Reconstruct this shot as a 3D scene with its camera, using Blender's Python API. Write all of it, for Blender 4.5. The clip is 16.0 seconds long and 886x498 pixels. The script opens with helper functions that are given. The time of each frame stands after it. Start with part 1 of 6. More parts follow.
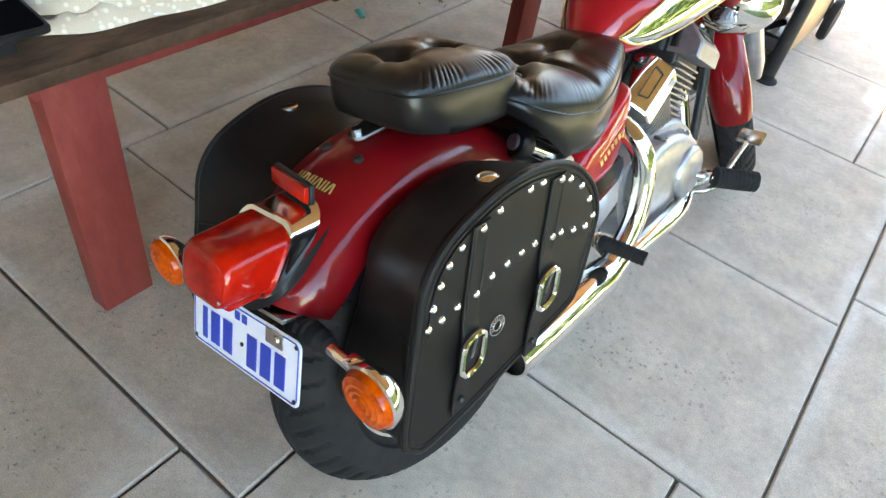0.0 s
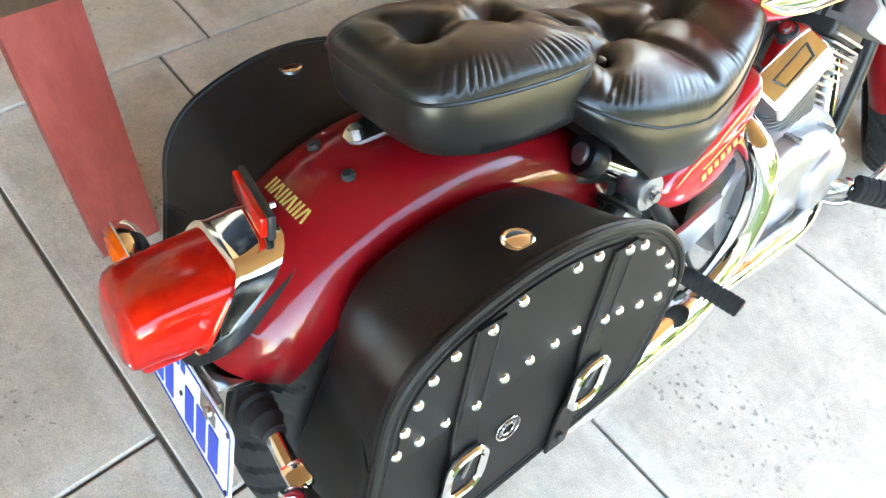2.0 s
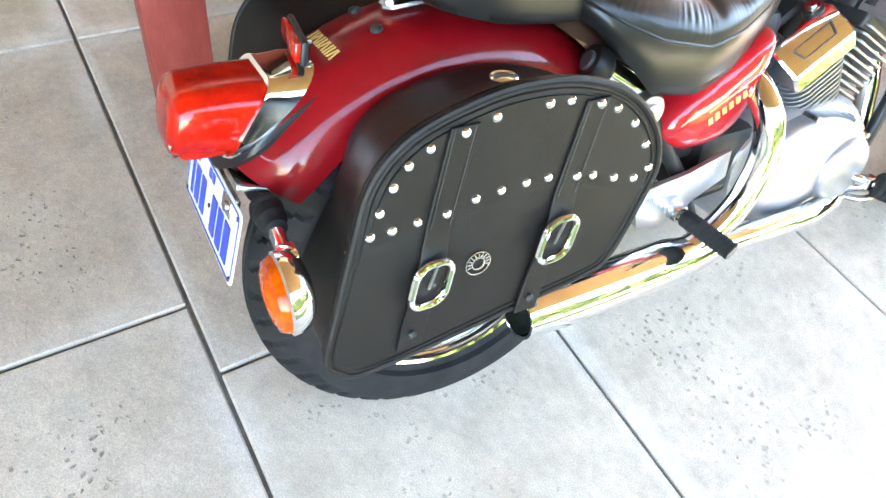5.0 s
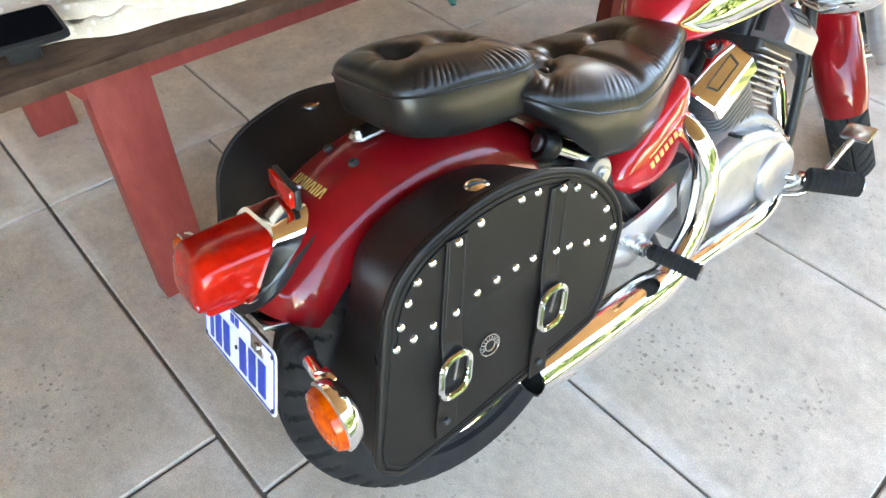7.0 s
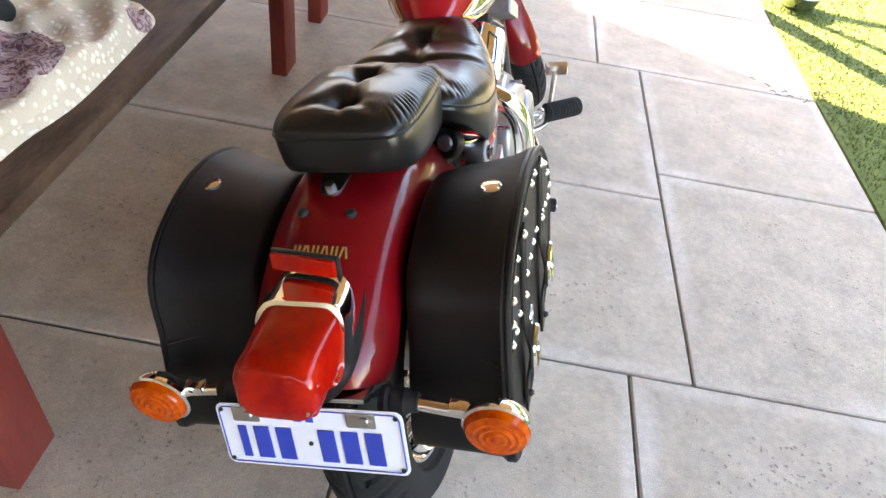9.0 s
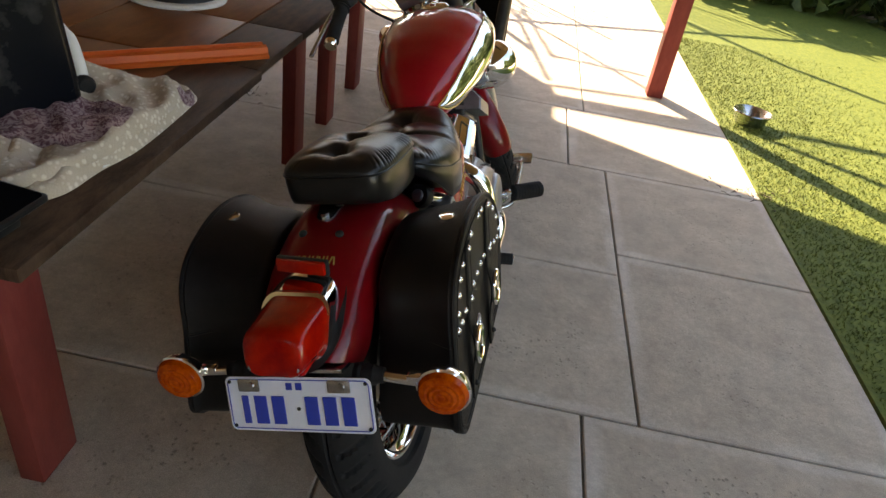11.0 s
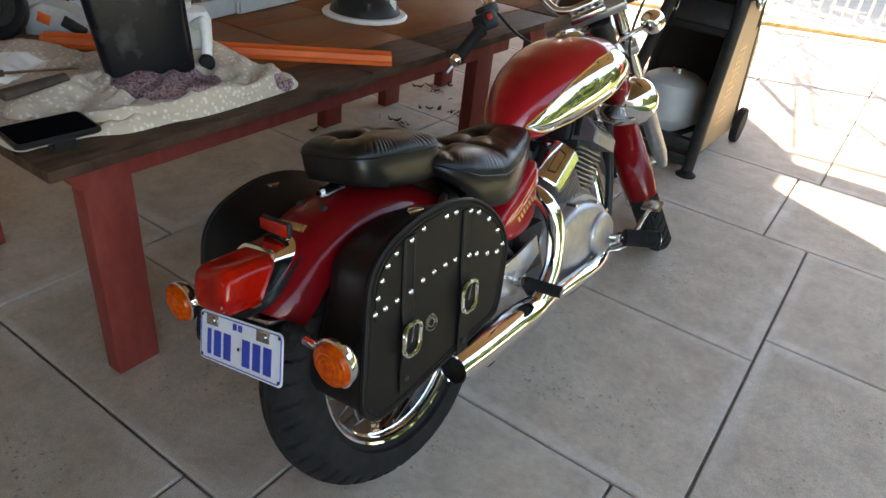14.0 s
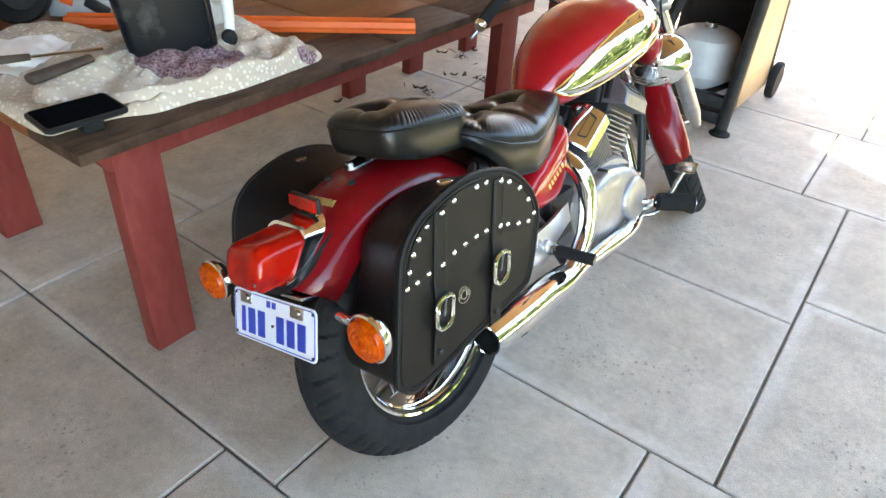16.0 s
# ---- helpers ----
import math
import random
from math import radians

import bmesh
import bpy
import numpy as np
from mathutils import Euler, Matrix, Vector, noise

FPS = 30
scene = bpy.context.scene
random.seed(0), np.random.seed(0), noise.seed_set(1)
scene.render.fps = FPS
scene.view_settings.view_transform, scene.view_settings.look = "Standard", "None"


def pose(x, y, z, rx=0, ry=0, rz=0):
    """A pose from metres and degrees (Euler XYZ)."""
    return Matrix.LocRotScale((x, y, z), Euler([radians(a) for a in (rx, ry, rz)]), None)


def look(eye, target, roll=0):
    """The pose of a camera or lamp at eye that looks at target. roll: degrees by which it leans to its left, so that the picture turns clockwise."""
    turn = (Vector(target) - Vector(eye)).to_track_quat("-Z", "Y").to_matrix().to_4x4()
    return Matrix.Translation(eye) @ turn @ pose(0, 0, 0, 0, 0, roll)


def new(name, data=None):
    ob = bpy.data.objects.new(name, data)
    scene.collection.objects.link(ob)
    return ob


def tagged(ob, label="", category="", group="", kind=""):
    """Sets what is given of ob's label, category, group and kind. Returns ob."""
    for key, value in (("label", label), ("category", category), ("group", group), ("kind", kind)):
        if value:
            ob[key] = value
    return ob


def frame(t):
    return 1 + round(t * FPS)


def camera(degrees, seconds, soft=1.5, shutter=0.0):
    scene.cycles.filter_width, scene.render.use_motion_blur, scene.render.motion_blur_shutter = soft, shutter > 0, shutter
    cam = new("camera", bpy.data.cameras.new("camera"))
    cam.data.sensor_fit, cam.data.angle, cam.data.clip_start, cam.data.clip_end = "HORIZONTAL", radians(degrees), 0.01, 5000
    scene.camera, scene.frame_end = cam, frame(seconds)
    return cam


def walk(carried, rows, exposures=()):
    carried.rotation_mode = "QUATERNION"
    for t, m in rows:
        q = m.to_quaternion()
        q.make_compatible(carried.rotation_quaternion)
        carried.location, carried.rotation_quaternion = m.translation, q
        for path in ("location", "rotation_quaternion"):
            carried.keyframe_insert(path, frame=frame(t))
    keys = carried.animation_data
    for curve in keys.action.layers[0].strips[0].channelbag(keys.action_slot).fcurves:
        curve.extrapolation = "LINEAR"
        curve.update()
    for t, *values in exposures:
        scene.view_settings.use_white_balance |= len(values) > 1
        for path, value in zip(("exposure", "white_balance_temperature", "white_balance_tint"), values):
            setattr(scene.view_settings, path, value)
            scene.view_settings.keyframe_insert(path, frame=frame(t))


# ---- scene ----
cam = camera(66.5, 16.0)
PATH = [
    (0, (-0.236, -0.871, 1.132), (-0.98, 0.38, -0.239), 11.1),
    (0.5, (-0.27, -0.801, 1.108), (-1.055, 0.351, -0.326), 10.2),
    (1, (-0.388, -0.701, 1.084), (-1.129, 0.396, -0.416), 11.7),
    (1.5, (-0.422, -0.639, 1.058), (-1.099, 0.378, -0.526), 13.5),
    (2, (-0.369, -0.596, 1.077), (-1.112, 0.333, -0.531), 12.7),
    (2.5, (-0.354, -0.579, 1.095), (-1.116, 0.34, -0.51), 10.1),
    (3, (-0.371, -0.549, 1.094), (-1.134, 0.338, -0.528), 7.9),
    (3.5, (-0.342, -0.551, 1.085), (-1.206, 0.226, -0.543), 6.7),
    (4, (-0.27, -0.601, 1.077), (-1.193, 0.102, -0.553), 7.3),
    (4.5, (-0.189, -0.658, 1.041), (-1.186, 0.115, -0.51), 10.6),
    (4.7, (-0.156, -0.66, 1.025), (-1.112, 0.18, -0.518), 14.1),
    (6.8, (-0.124, -0.668, 1.149), (-1.1, 0.167, -0.383), 0.8),
    (7, (-0.155, -0.711, 1.13), (-1.154, 0.259, -0.306), 2.5),
    (7.5, (-0.336, -0.716, 1.106), (-1.151, 0.371, -0.362), 5.8),
    (8, (-0.482, -0.737, 1.088), (-0.956, 0.439, -0.459), 5.8),
    (8.5, (-0.583, -0.818, 1.104), (-0.694, 0.444, -0.444), 6.9),
    (9, (-0.57, -0.968, 1.146), (-0.603, 0.51, -0.201), 9.5),
    (9.5, (-0.529, -1.201, 1.177), (-0.59, 0.39, -0.033), 6.8),
    (9.7, (-0.516, -1.252, 1.182), (-0.575, 0.376, 0.022), 8.0),
    (11.8, (-0.443, -1.231, 1.198), (-0.573, 0.449, 0.12), 10.9),
    (12, (-0.424, -1.156, 1.185), (-0.706, 0.476, 0.064), 10.5),
    (12.5, (-0.354, -1.038, 1.186), (-0.779, 0.496, -0.025), 10.3),
    (13, (-0.198, -1.034, 1.182), (-0.899, 0.43, 0.014), 8.4),
    (13.5, (-0.042, -1.067, 1.179), (-0.896, 0.416, 0.144), 8.8),
    (14, (0.027, -1.102, 1.19), (-0.87, 0.342, 0.136), 6.9),
    (14.5, (0.03, -1.096, 1.2), (-0.912, 0.294, 0.114), 5.7),
    (15, (0.026, -1.116, 1.197), (-0.943, 0.278, 0.14), 5.0),
    (15.5, (0.014, -1.112, 1.19), (-0.965, 0.267, 0.123), 6.0),
    (16, (0.014, -1.091, 1.189), (-0.914, 0.264, 0.047), 3.9),
]
EXPOSURES = [
    (0, 4.76, 7580, 7), (0.5, 5.21, 7630, 7), (1, 5.46, 7680, 7), (1.5, 5.75, 7600, 7), (2.5, 5.64, 7600, 7), (3.5, 5.76, 7600, 7), (4.5, 5.78, 7400, 8), (4.7, 5.78, 7400, 8),
    (6.8, 5.4, 7640, 10), (7, 5.28, 7640, 10), (7.5, 5.55, 7940, 11), (8, 5.61, 7980, 12), (8.5, 5.14, 8110, 13), (9, 4.86, 7960, 16), (9.5, 4.44, 7710, 17),
    (11.8, 2.83, 9480, 15), (12, 2.83, 9480, 15), (12.5, 3.04, 8980, 14), (13, 3.32, 8260, 14), (13.5, 3.53, 7970, 13), (14, 3.63, 7870, 12), (14.5, 3.78, 7730, 12), (15, 4.0, 7730, 12), (15.5, 4.4, 7630, 11), (16, 4.75, 7530, 10)]
walk(cam, [(t, look(eye, target, roll)) for t, eye, target, roll in PATH], EXPOSURES)

# ---- light ----
SUN_AZ, SUN_EL = radians(-37), radians(32)      # azimuth from +y towards +x
sky_world = bpy.data.worlds.new("sky")
scene.world = sky_world
sky_world.use_nodes = True
wn = sky_world.node_tree
sky = wn.nodes.new("ShaderNodeTexSky")
sky.sky_type, sky.sun_disc = "NISHITA", False
sky.sun_elevation, sky.sun_rotation = SUN_EL, SUN_AZ
sky.air_density, sky.dust_density, sky.ozone_density = 1.0, 0.5, 1.4
wn.links.new(sky.outputs[0], wn.nodes["Background"].inputs[0])
wn.nodes["Background"].inputs[1].default_value = 0.10
sun = new("sun", bpy.data.lights.new("sun", "SUN"))
sun.data.energy, sun.data.angle, sun.data.color = 3.3, radians(0.5), (1.0, 0.93, 0.83)
sun_from = Vector((math.sin(SUN_AZ) * math.cos(SUN_EL), math.cos(SUN_AZ) * math.cos(SUN_EL), math.sin(SUN_EL)))
sun.matrix_world = look(sun_from * 20, (0, 0, 0))


# ---- materials ----
def mat(name, col, rough=0.5, metal=0.0, col2=None, scale=15.0, bump=0.0, bscale=150.0, coat=0.0, rvar=0.08, mix=(0.35, 0.65), stretch=(1, 1, 1), island=0.0):
    m = bpy.data.materials.new(name)
    m.use_nodes = True
    n, l = m.node_tree.nodes, m.node_tree.links
    b = n["Principled BSDF"]
    b.inputs["Metallic"].default_value = metal
    b.inputs["Coat Weight"].default_value = coat
    b.inputs["Coat Roughness"].default_value = 0.03
    tc = n.new("ShaderNodeTexCoord")
    mp = n.new("ShaderNodeMapping")
    mp.inputs["Scale"].default_value = stretch
    l.new(tc.outputs["Object"], mp.inputs[0])
    nz = n.new("ShaderNodeTexNoise")
    nz.inputs["Scale"].default_value, nz.inputs["Detail"].default_value, nz.inputs["Roughness"].default_value = scale, 6, 0.65
    l.new(mp.outputs[0], nz.inputs["Vector"])
    rp = n.new("ShaderNodeValToRGB")
    rp.color_ramp.elements[0].position, rp.color_ramp.elements[1].position = mix
    rp.color_ramp.elements[0].color = (*col, 1)
    rp.color_ramp.elements[1].color = (*(col2 or [min(1, c * 1.18) for c in col]), 1)
    l.new(nz.outputs["Fac"], rp.inputs[0])
    out = rp.outputs[0]
    if island:
        oi = n.new("ShaderNodeObjectInfo")
        mr = n.new("ShaderNodeMapRange")
        mr.inputs["To Min"].default_value, mr.inputs["To Max"].default_value = 1 - island, 1 + island
        l.new(oi.outputs["Random"], mr.inputs[0])
        mx = n.new("ShaderNodeVectorMath")
        mx.operation = "SCALE"
        l.new(out, mx.inputs[0])
        l.new(mr.outputs[0], mx.inputs["Scale"])
        out = mx.outputs[0]
    l.new(out, b.inputs["Base Color"])
    n2 = n.new("ShaderNodeTexNoise")
    n2.inputs["Scale"].default_value, n2.inputs["Detail"].default_value = bscale, 4
    l.new(mp.outputs[0], n2.inputs["Vector"])
    rr = n.new("ShaderNodeMapRange")
    rr.inputs["To Min"].default_value, rr.inputs["To Max"].default_value = max(0, rough - rvar), min(1, rough + rvar)
    l.new(nz.outputs["Fac"], rr.inputs[0])
    l.new(rr.outputs[0], b.inputs["Roughness"])
    if bump:
        bp = n.new("ShaderNodeBump")
        bp.inputs["Strength"].default_value, bp.inputs["Distance"].default_value = min(1, bump), 0.002
        l.new(n2.outputs["Fac"], bp.inputs["Height"])
        l.new(bp.outputs[0], b.inputs["Normal"])
    return m


def duller(m, level):
    m.node_tree.nodes["Principled BSDF"].inputs["Specular IOR Level"].default_value = level
    return m


M_CHROME = mat("chrome", (0.80, 0.79, 0.77), 0.06, 1.0, rvar=0.03)
M_STEEL = mat("steel", (0.62, 0.61, 0.60), 0.25, 1.0, (0.5, 0.5, 0.5))
M_ALU = mat("cast_aluminium", (0.40, 0.40, 0.41), 0.38, 0.85, (0.33, 0.33, 0.34), 40, 0.15, 400)
M_SPOKE = mat("dull_spoke", (0.16, 0.155, 0.15), 0.4, 0.8, (0.24, 0.23, 0.22), 30)
M_FIN = mat("cast_fin", (0.20, 0.20, 0.21), 0.42, 0.7, (0.27, 0.27, 0.28), 40, 0.1, 400)
M_SATIN = mat("satin_plate", (0.62, 0.62, 0.63), 0.3, 0.9, (0.55, 0.55, 0.56), 20, 0.05)
M_RED = mat("maroon_paint", (0.31, 0.005, 0.010), 0.35, 0.0, (0.36, 0.007, 0.013), 8, coat=1.0, rvar=0.03)
M_LEATHER = mat("black_leather", (0.006, 0.005, 0.0048), 0.47, 0, (0.010, 0.0085, 0.008), 30, 0.25, 600)
M_SEAT = mat("black_vinyl", (0.009, 0.0078, 0.007), 0.29, 0, (0.013, 0.012, 0.011), 25, 0.05, 500, rvar=0.03)
M_RUBBER = mat("rubber", (0.011, 0.011, 0.012), 0.75, 0, (0.021, 0.020, 0.020), 25, 0.2, 300)
M_BLACK = mat("black_plastic", (0.012, 0.012, 0.013), 0.4, 0, (0.02, 0.02, 0.02), 30, 0.05)
M_DARK = mat("dark_metal", (0.018, 0.018, 0.019), 0.45, 0.3, (0.032, 0.032, 0.032), 30, 0.1)
duller(M_RED, 0.1), duller(M_BLACK, 0.25), duller(M_DARK, 0.3)
M_LENS = mat("red_lens", (0.27, 0.002, 0.002), 0.12, 0, (0.50, 0.012, 0.003), 22, coat=0.3, rvar=0.04)
M_AMBER = mat("amber_lens", (0.36, 0.034, 0.001), 0.15, 0, (0.60, 0.09, 0.002), 90, coat=0.15)
M_WHITE = mat("plate_white", (0.82, 0.85, 0.92), 0.35, 0, (0.76, 0.80, 0.88), 40)
duller(M_AMBER, 0.2)
M_BLUE = mat("plate_blue", (0.02, 0.05, 0.38), 0.45)
M_GOLD = mat("gold_decal_and_hole_light", (0.62, 0.40, 0.12), 0.4, 0.3)
M_SLAB = mat("concrete_slab", (0.420, 0.341, 0.262), 0.82, 0, (0.515, 0.429, 0.335), 5, 0.6, 90, island=0.05)


def weather_slab(m):
    """Pits in clusters and pale mortar bloom along the slab's edges."""
    n, l = m.node_tree.nodes, m.node_tree.links
    b = n["Principled BSDF"]
    base = b.inputs["Base Color"].links[0].from_socket
    tc = n.new("ShaderNodeTexCoord")
    geo = n.new("ShaderNodeNewGeometry")
    big = n.new("ShaderNodeTexNoise")
    big.inputs["Scale"].default_value, big.inputs["Detail"].default_value = 3.6, 4
    l.new(geo.outputs["Position"], big.inputs["Vector"])
    # small round pits of uneven size, their places bent by fine noise
    bend = n.new("ShaderNodeTexNoise")
    bend.inputs["Scale"].default_value = 90
    l.new(geo.outputs["Position"], bend.inputs["Vector"])
    shift = n.new("ShaderNodeVectorMath")
    shift.operation = "MULTIPLY_ADD"
    shift.inputs[1].default_value = (0.012, 0.012, 0.012)
    l.new(bend.outputs["Color"], shift.inputs[0])
    l.new(geo.outputs["Position"], shift.inputs[2])
    vo = n.new("ShaderNodeTexVoronoi")
    vo.inputs["Scale"].default_value = 95
    l.new(shift.outputs[0], vo.inputs["Vector"])
    size = n.new("ShaderNodeSeparateColor")
    l.new(vo.outputs["Color"], size.inputs[0])
    rad = n.new("ShaderNodeMapRange")
    rad.inputs["From Min"].default_value, rad.inputs["From Max"].default_value, rad.inputs["To Min"].default_value, rad.inputs["To Max"].default_value = 0.44, 1.0, 0.0, 0.46
    l.new(size.outputs[0], rad.inputs[0])
    dip = n.new("ShaderNodeMath")
    dip.operation = "SUBTRACT"
    l.new(rad.outputs[0], dip.inputs[0])
    l.new(vo.outputs["Distance"], dip.inputs[1])
    pit = n.new("ShaderNodeMapRange")
    pit.inputs["From Min"].default_value, pit.inputs["From Max"].default_value = 0.0, 0.14
    l.new(dip.outputs[0], pit.inputs[0])
    msk = n.new("ShaderNodeMapRange")
    msk.inputs["From Min"].default_value, msk.inputs["From Max"].default_value = 0.43, 0.56
    l.new(big.outputs["Fac"], msk.inputs[0])
    mul = n.new("ShaderNodeMath")
    mul.operation = "MULTIPLY"
    l.new(pit.outputs[0], mul.inputs[0])
    l.new(msk.outputs[0], mul.inputs[1])
    # pale edge
    sep = n.new("ShaderNodeSeparateXYZ")
    l.new(tc.outputs["Generated"], sep.inputs[0])
    edge = None
    for ax in ("X", "Y"):
        a = n.new("ShaderNodeMath")
        a.operation = "SUBTRACT"
        a.inputs[1].default_value = 0.5
        l.new(sep.outputs[ax], a.inputs[0])
        c = n.new("ShaderNodeMath")
        c.operation = "ABSOLUTE"
        l.new(a.outputs[0], c.inputs[0])
        if edge is None:
            edge = c.outputs[0]
        else:
            d = n.new("ShaderNodeMath")
            d.operation = "MAXIMUM"
            l.new(edge, d.inputs[0])
            l.new(c.outputs[0], d.inputs[1])
            edge = d.outputs[0]
    wob = n.new("ShaderNodeMath")
    wob.operation = "MULTIPLY_ADD"
    wob.inputs[1].default_value = 0.06
    l.new(big.outputs["Fac"], wob.inputs[0])
    l.new(edge, wob.inputs[2])
    # pits keep to the middle of a slab
    core = n.new("ShaderNodeMapRange")
    core.inputs["From Min"].default_value, core.inputs["From Max"].default_value = 0.43, 0.33
    l.new(wob.outputs[0], core.inputs[0])
    inner = n.new("ShaderNodeMath")
    inner.operation = "MULTIPLY"
    l.new(mul.outputs[0], inner.inputs[0])
    l.new(core.outputs[0], inner.inputs[1])
    mul = inner
    em = n.new("ShaderNodeMapRange")
    em.inputs["From Min"].default_value, em.inputs["From Max"].default_value, em.inputs["To Max"].default_value = 0.468, 0.500, 0.5
    l.new(wob.outputs[0], em.inputs[0])
    # the pale edge comes and goes along the slabs
    fade = n.new("ShaderNodeTexNoise")
    fade.inputs["Scale"].default_value = 2.1
    l.new(geo.outputs["Position"], fade.inputs["Vector"])
    fr = n.new("ShaderNodeMapRange")
    fr.inputs["From Min"].default_value, fr.inputs["From Max"].default_value, fr.inputs["To Min"].default_value = 0.42, 0.60, 0.2
    l.new(fade.outputs["Fac"], fr.inputs[0])
    rim = n.new("ShaderNodeMath")
    rim.operation = "MULTIPLY"
    l.new(em.outputs[0], rim.inputs[0])
    l.new(fr.outputs[0], rim.inputs[1])
    m1 = n.new("ShaderNodeMix")
    m1.data_type = "RGBA"
    l.new(rim.outputs[0], m1.inputs[0])
    l.new(base, m1.inputs[6])
    m1.inputs[7].default_value = (0.68, 0.625, 0.555, 1)
    # blotches some centimetres across, and fine sandy speckle
    tone = m1.outputs[2]
    for sc, lo, hi in ((14, 0.90, 1.08), (55, 0.92, 1.07), (420, 0.78, 1.20)):
        bl = n.new("ShaderNodeTexNoise")
        bl.inputs["Scale"].default_value, bl.inputs["Detail"].default_value = sc, 4
        l.new(geo.outputs["Position"], bl.inputs["Vector"])
        br = n.new("ShaderNodeMapRange")
        br.inputs["From Min"].default_value, br.inputs["From Max"].default_value, br.inputs["To Min"].default_value, br.inputs["To Max"].default_value = 0.3, 0.7, lo, hi
        l.new(bl.outputs["Fac"], br.inputs[0])
        vm = n.new("ShaderNodeVectorMath")
        vm.operation = "SCALE"
        l.new(tone, vm.inputs[0])
        l.new(br.outputs[0], vm.inputs["Scale"])
        tone = vm.outputs[0]
    m2 = n.new("ShaderNodeMix")
    m2.data_type = "RGBA"
    k = n.new("ShaderNodeMath")
    k.operation = "MULTIPLY"
    k.inputs[1].default_value = 0.40
    l.new(mul.outputs[0], k.inputs[0])
    l.new(k.outputs[0], m2.inputs[0])
    l.new(tone, m2.inputs[6])
    m2.inputs[7].default_value = (0.10, 0.09, 0.08, 1)
    l.new(m2.outputs[2], b.inputs["Base Color"])
    bump = [q for q in n if q.type == "BUMP"][0]
    b2 = n.new("ShaderNodeBump")
    b2.invert = True
    b2.inputs["Strength"].default_value, b2.inputs["Distance"].default_value = 0.9, 0.004
    l.new(mul.outputs[0], b2.inputs["Height"])
    l.new(bump.outputs[0], b2.inputs["Normal"])
    l.new(b2.outputs[0], b.inputs["Normal"])


weather_slab(M_SLAB)
M_JOINT = mat("joint_sand", (0.12, 0.108, 0.09), 0.95, 0, (0.21, 0.19, 0.16), 30, 0.5, 200)
M_REDWOOD = mat("red_stained_wood", (0.185, 0.030, 0.024), 0.55, 0, (0.235, 0.046, 0.036), 9, 0.35, 60, stretch=(3, 3, 1))
M_TOP = mat("brown_tabletop", (0.15, 0.050, 0.017), 0.5, 0, (0.225, 0.084, 0.031), 7, 0.25, 80, stretch=(4, 1, 1))
M_EDGE = mat("weathered_board", (0.036, 0.019, 0.012), 0.65, 0, (0.095, 0.056, 0.036), 12, 0.5, 80, stretch=(4, 1, 1))
M_GRASS = mat("turf", (0.062, 0.092, 0.016), 0.7, 0, (0.14, 0.165, 0.034), 40, 0.6, 300)
M_ROOF = mat("timber_ceiling", (0.25, 0.140, 0.066), 0.6, 0, (0.32, 0.185, 0.09), 8, 0.2, 60, stretch=(6, 1, 1))
duller(M_REDWOOD, 0.25), duller(M_TOP, 0.14), duller(M_EDGE, 0.14), duller(M_GRASS, 0.2)
M_BRICK = mat("house_wall", (0.52, 0.41, 0.30), 0.85, 0, (0.60, 0.49, 0.38), 10, 0.4, 60)


# ---- mesh tools ----
duller(M_LEATHER, 0.24), duller(M_SEAT, 0.3), duller(M_LENS, 0.2), duller(M_RUBBER, 0.16)


def nb():
    return bmesh.new()


def part(name, bm, material, parent=None, label="", smooth=True, angle=38):
    me = bpy.data.meshes.new(name)
    bmesh.ops.recalc_face_normals(bm, faces=bm.faces)
    for f in bm.faces:
        f.smooth = smooth
    bm.to_mesh(me)
    bm.free()
    if smooth:
        me.set_sharp_from_angle(angle=radians(angle))
    me.materials.append(material)
    ob = new(name, me)
    if parent:
        ob.parent = parent
    if label:
        tagged(ob, label)
    return ob


def empty(name, m, label, category, group="", kind=""):
    ob = new(name)
    ob.matrix_world = m
    ob.empty_display_size = 0.05
    return tagged(ob, label, category, group, kind)


def box(bm, c, s, rot=(0, 0, 0), bev=0.0, seg=2, m=None):
    t = Matrix.LocRotScale(Vector(c), Euler([radians(a) for a in rot]), Vector(s))
    if m:
        t = m @ t
    r = bmesh.ops.create_cube(bm, size=1.0, matrix=t)
    if bev:
        es = list({e for v in r["verts"] for e in v.link_edges})
        bmesh.ops.bevel(bm, geom=es, offset=bev, segments=seg, affect="EDGES", profile=0.5)
    return bm


def smooth_pts(pts, n):
    p = [Vector(q) for q in pts]
    if n <= 1 or len(p) < 3:
        return p
    e = [2 * p[0] - p[1]] + p + [2 * p[-1] - p[-2]]
    out = []
    for i in range(1, len(e) - 2):
        a, b, c, d = e[i - 1:i + 3]
        for k in range(n):
            t = k / n
            out.append(0.5 * ((2 * b) + (c - a) * t + (2 * a - 5 * b + 4 * c - d) * t * t + (3 * b - a - 3 * c + d) * t ** 3))
    return out + [p[-1]]


def skin(bm, rings, closed=True, cap0=True, cap1=True):
    rows = [[bm.verts.new(v) for v in r] for r in rings]
    for a, b in zip(rows, rows[1:]):
        k = len(a)
        for i in range(k if closed else k - 1):
            j = (i + 1) % k
            bm.faces.new((a[i], a[j], b[j], b[i]))
    if closed and cap0:
        bm.faces.new(rows[0][::-1])
    if closed and cap1:
        bm.faces.new(rows[-1])
    return rows


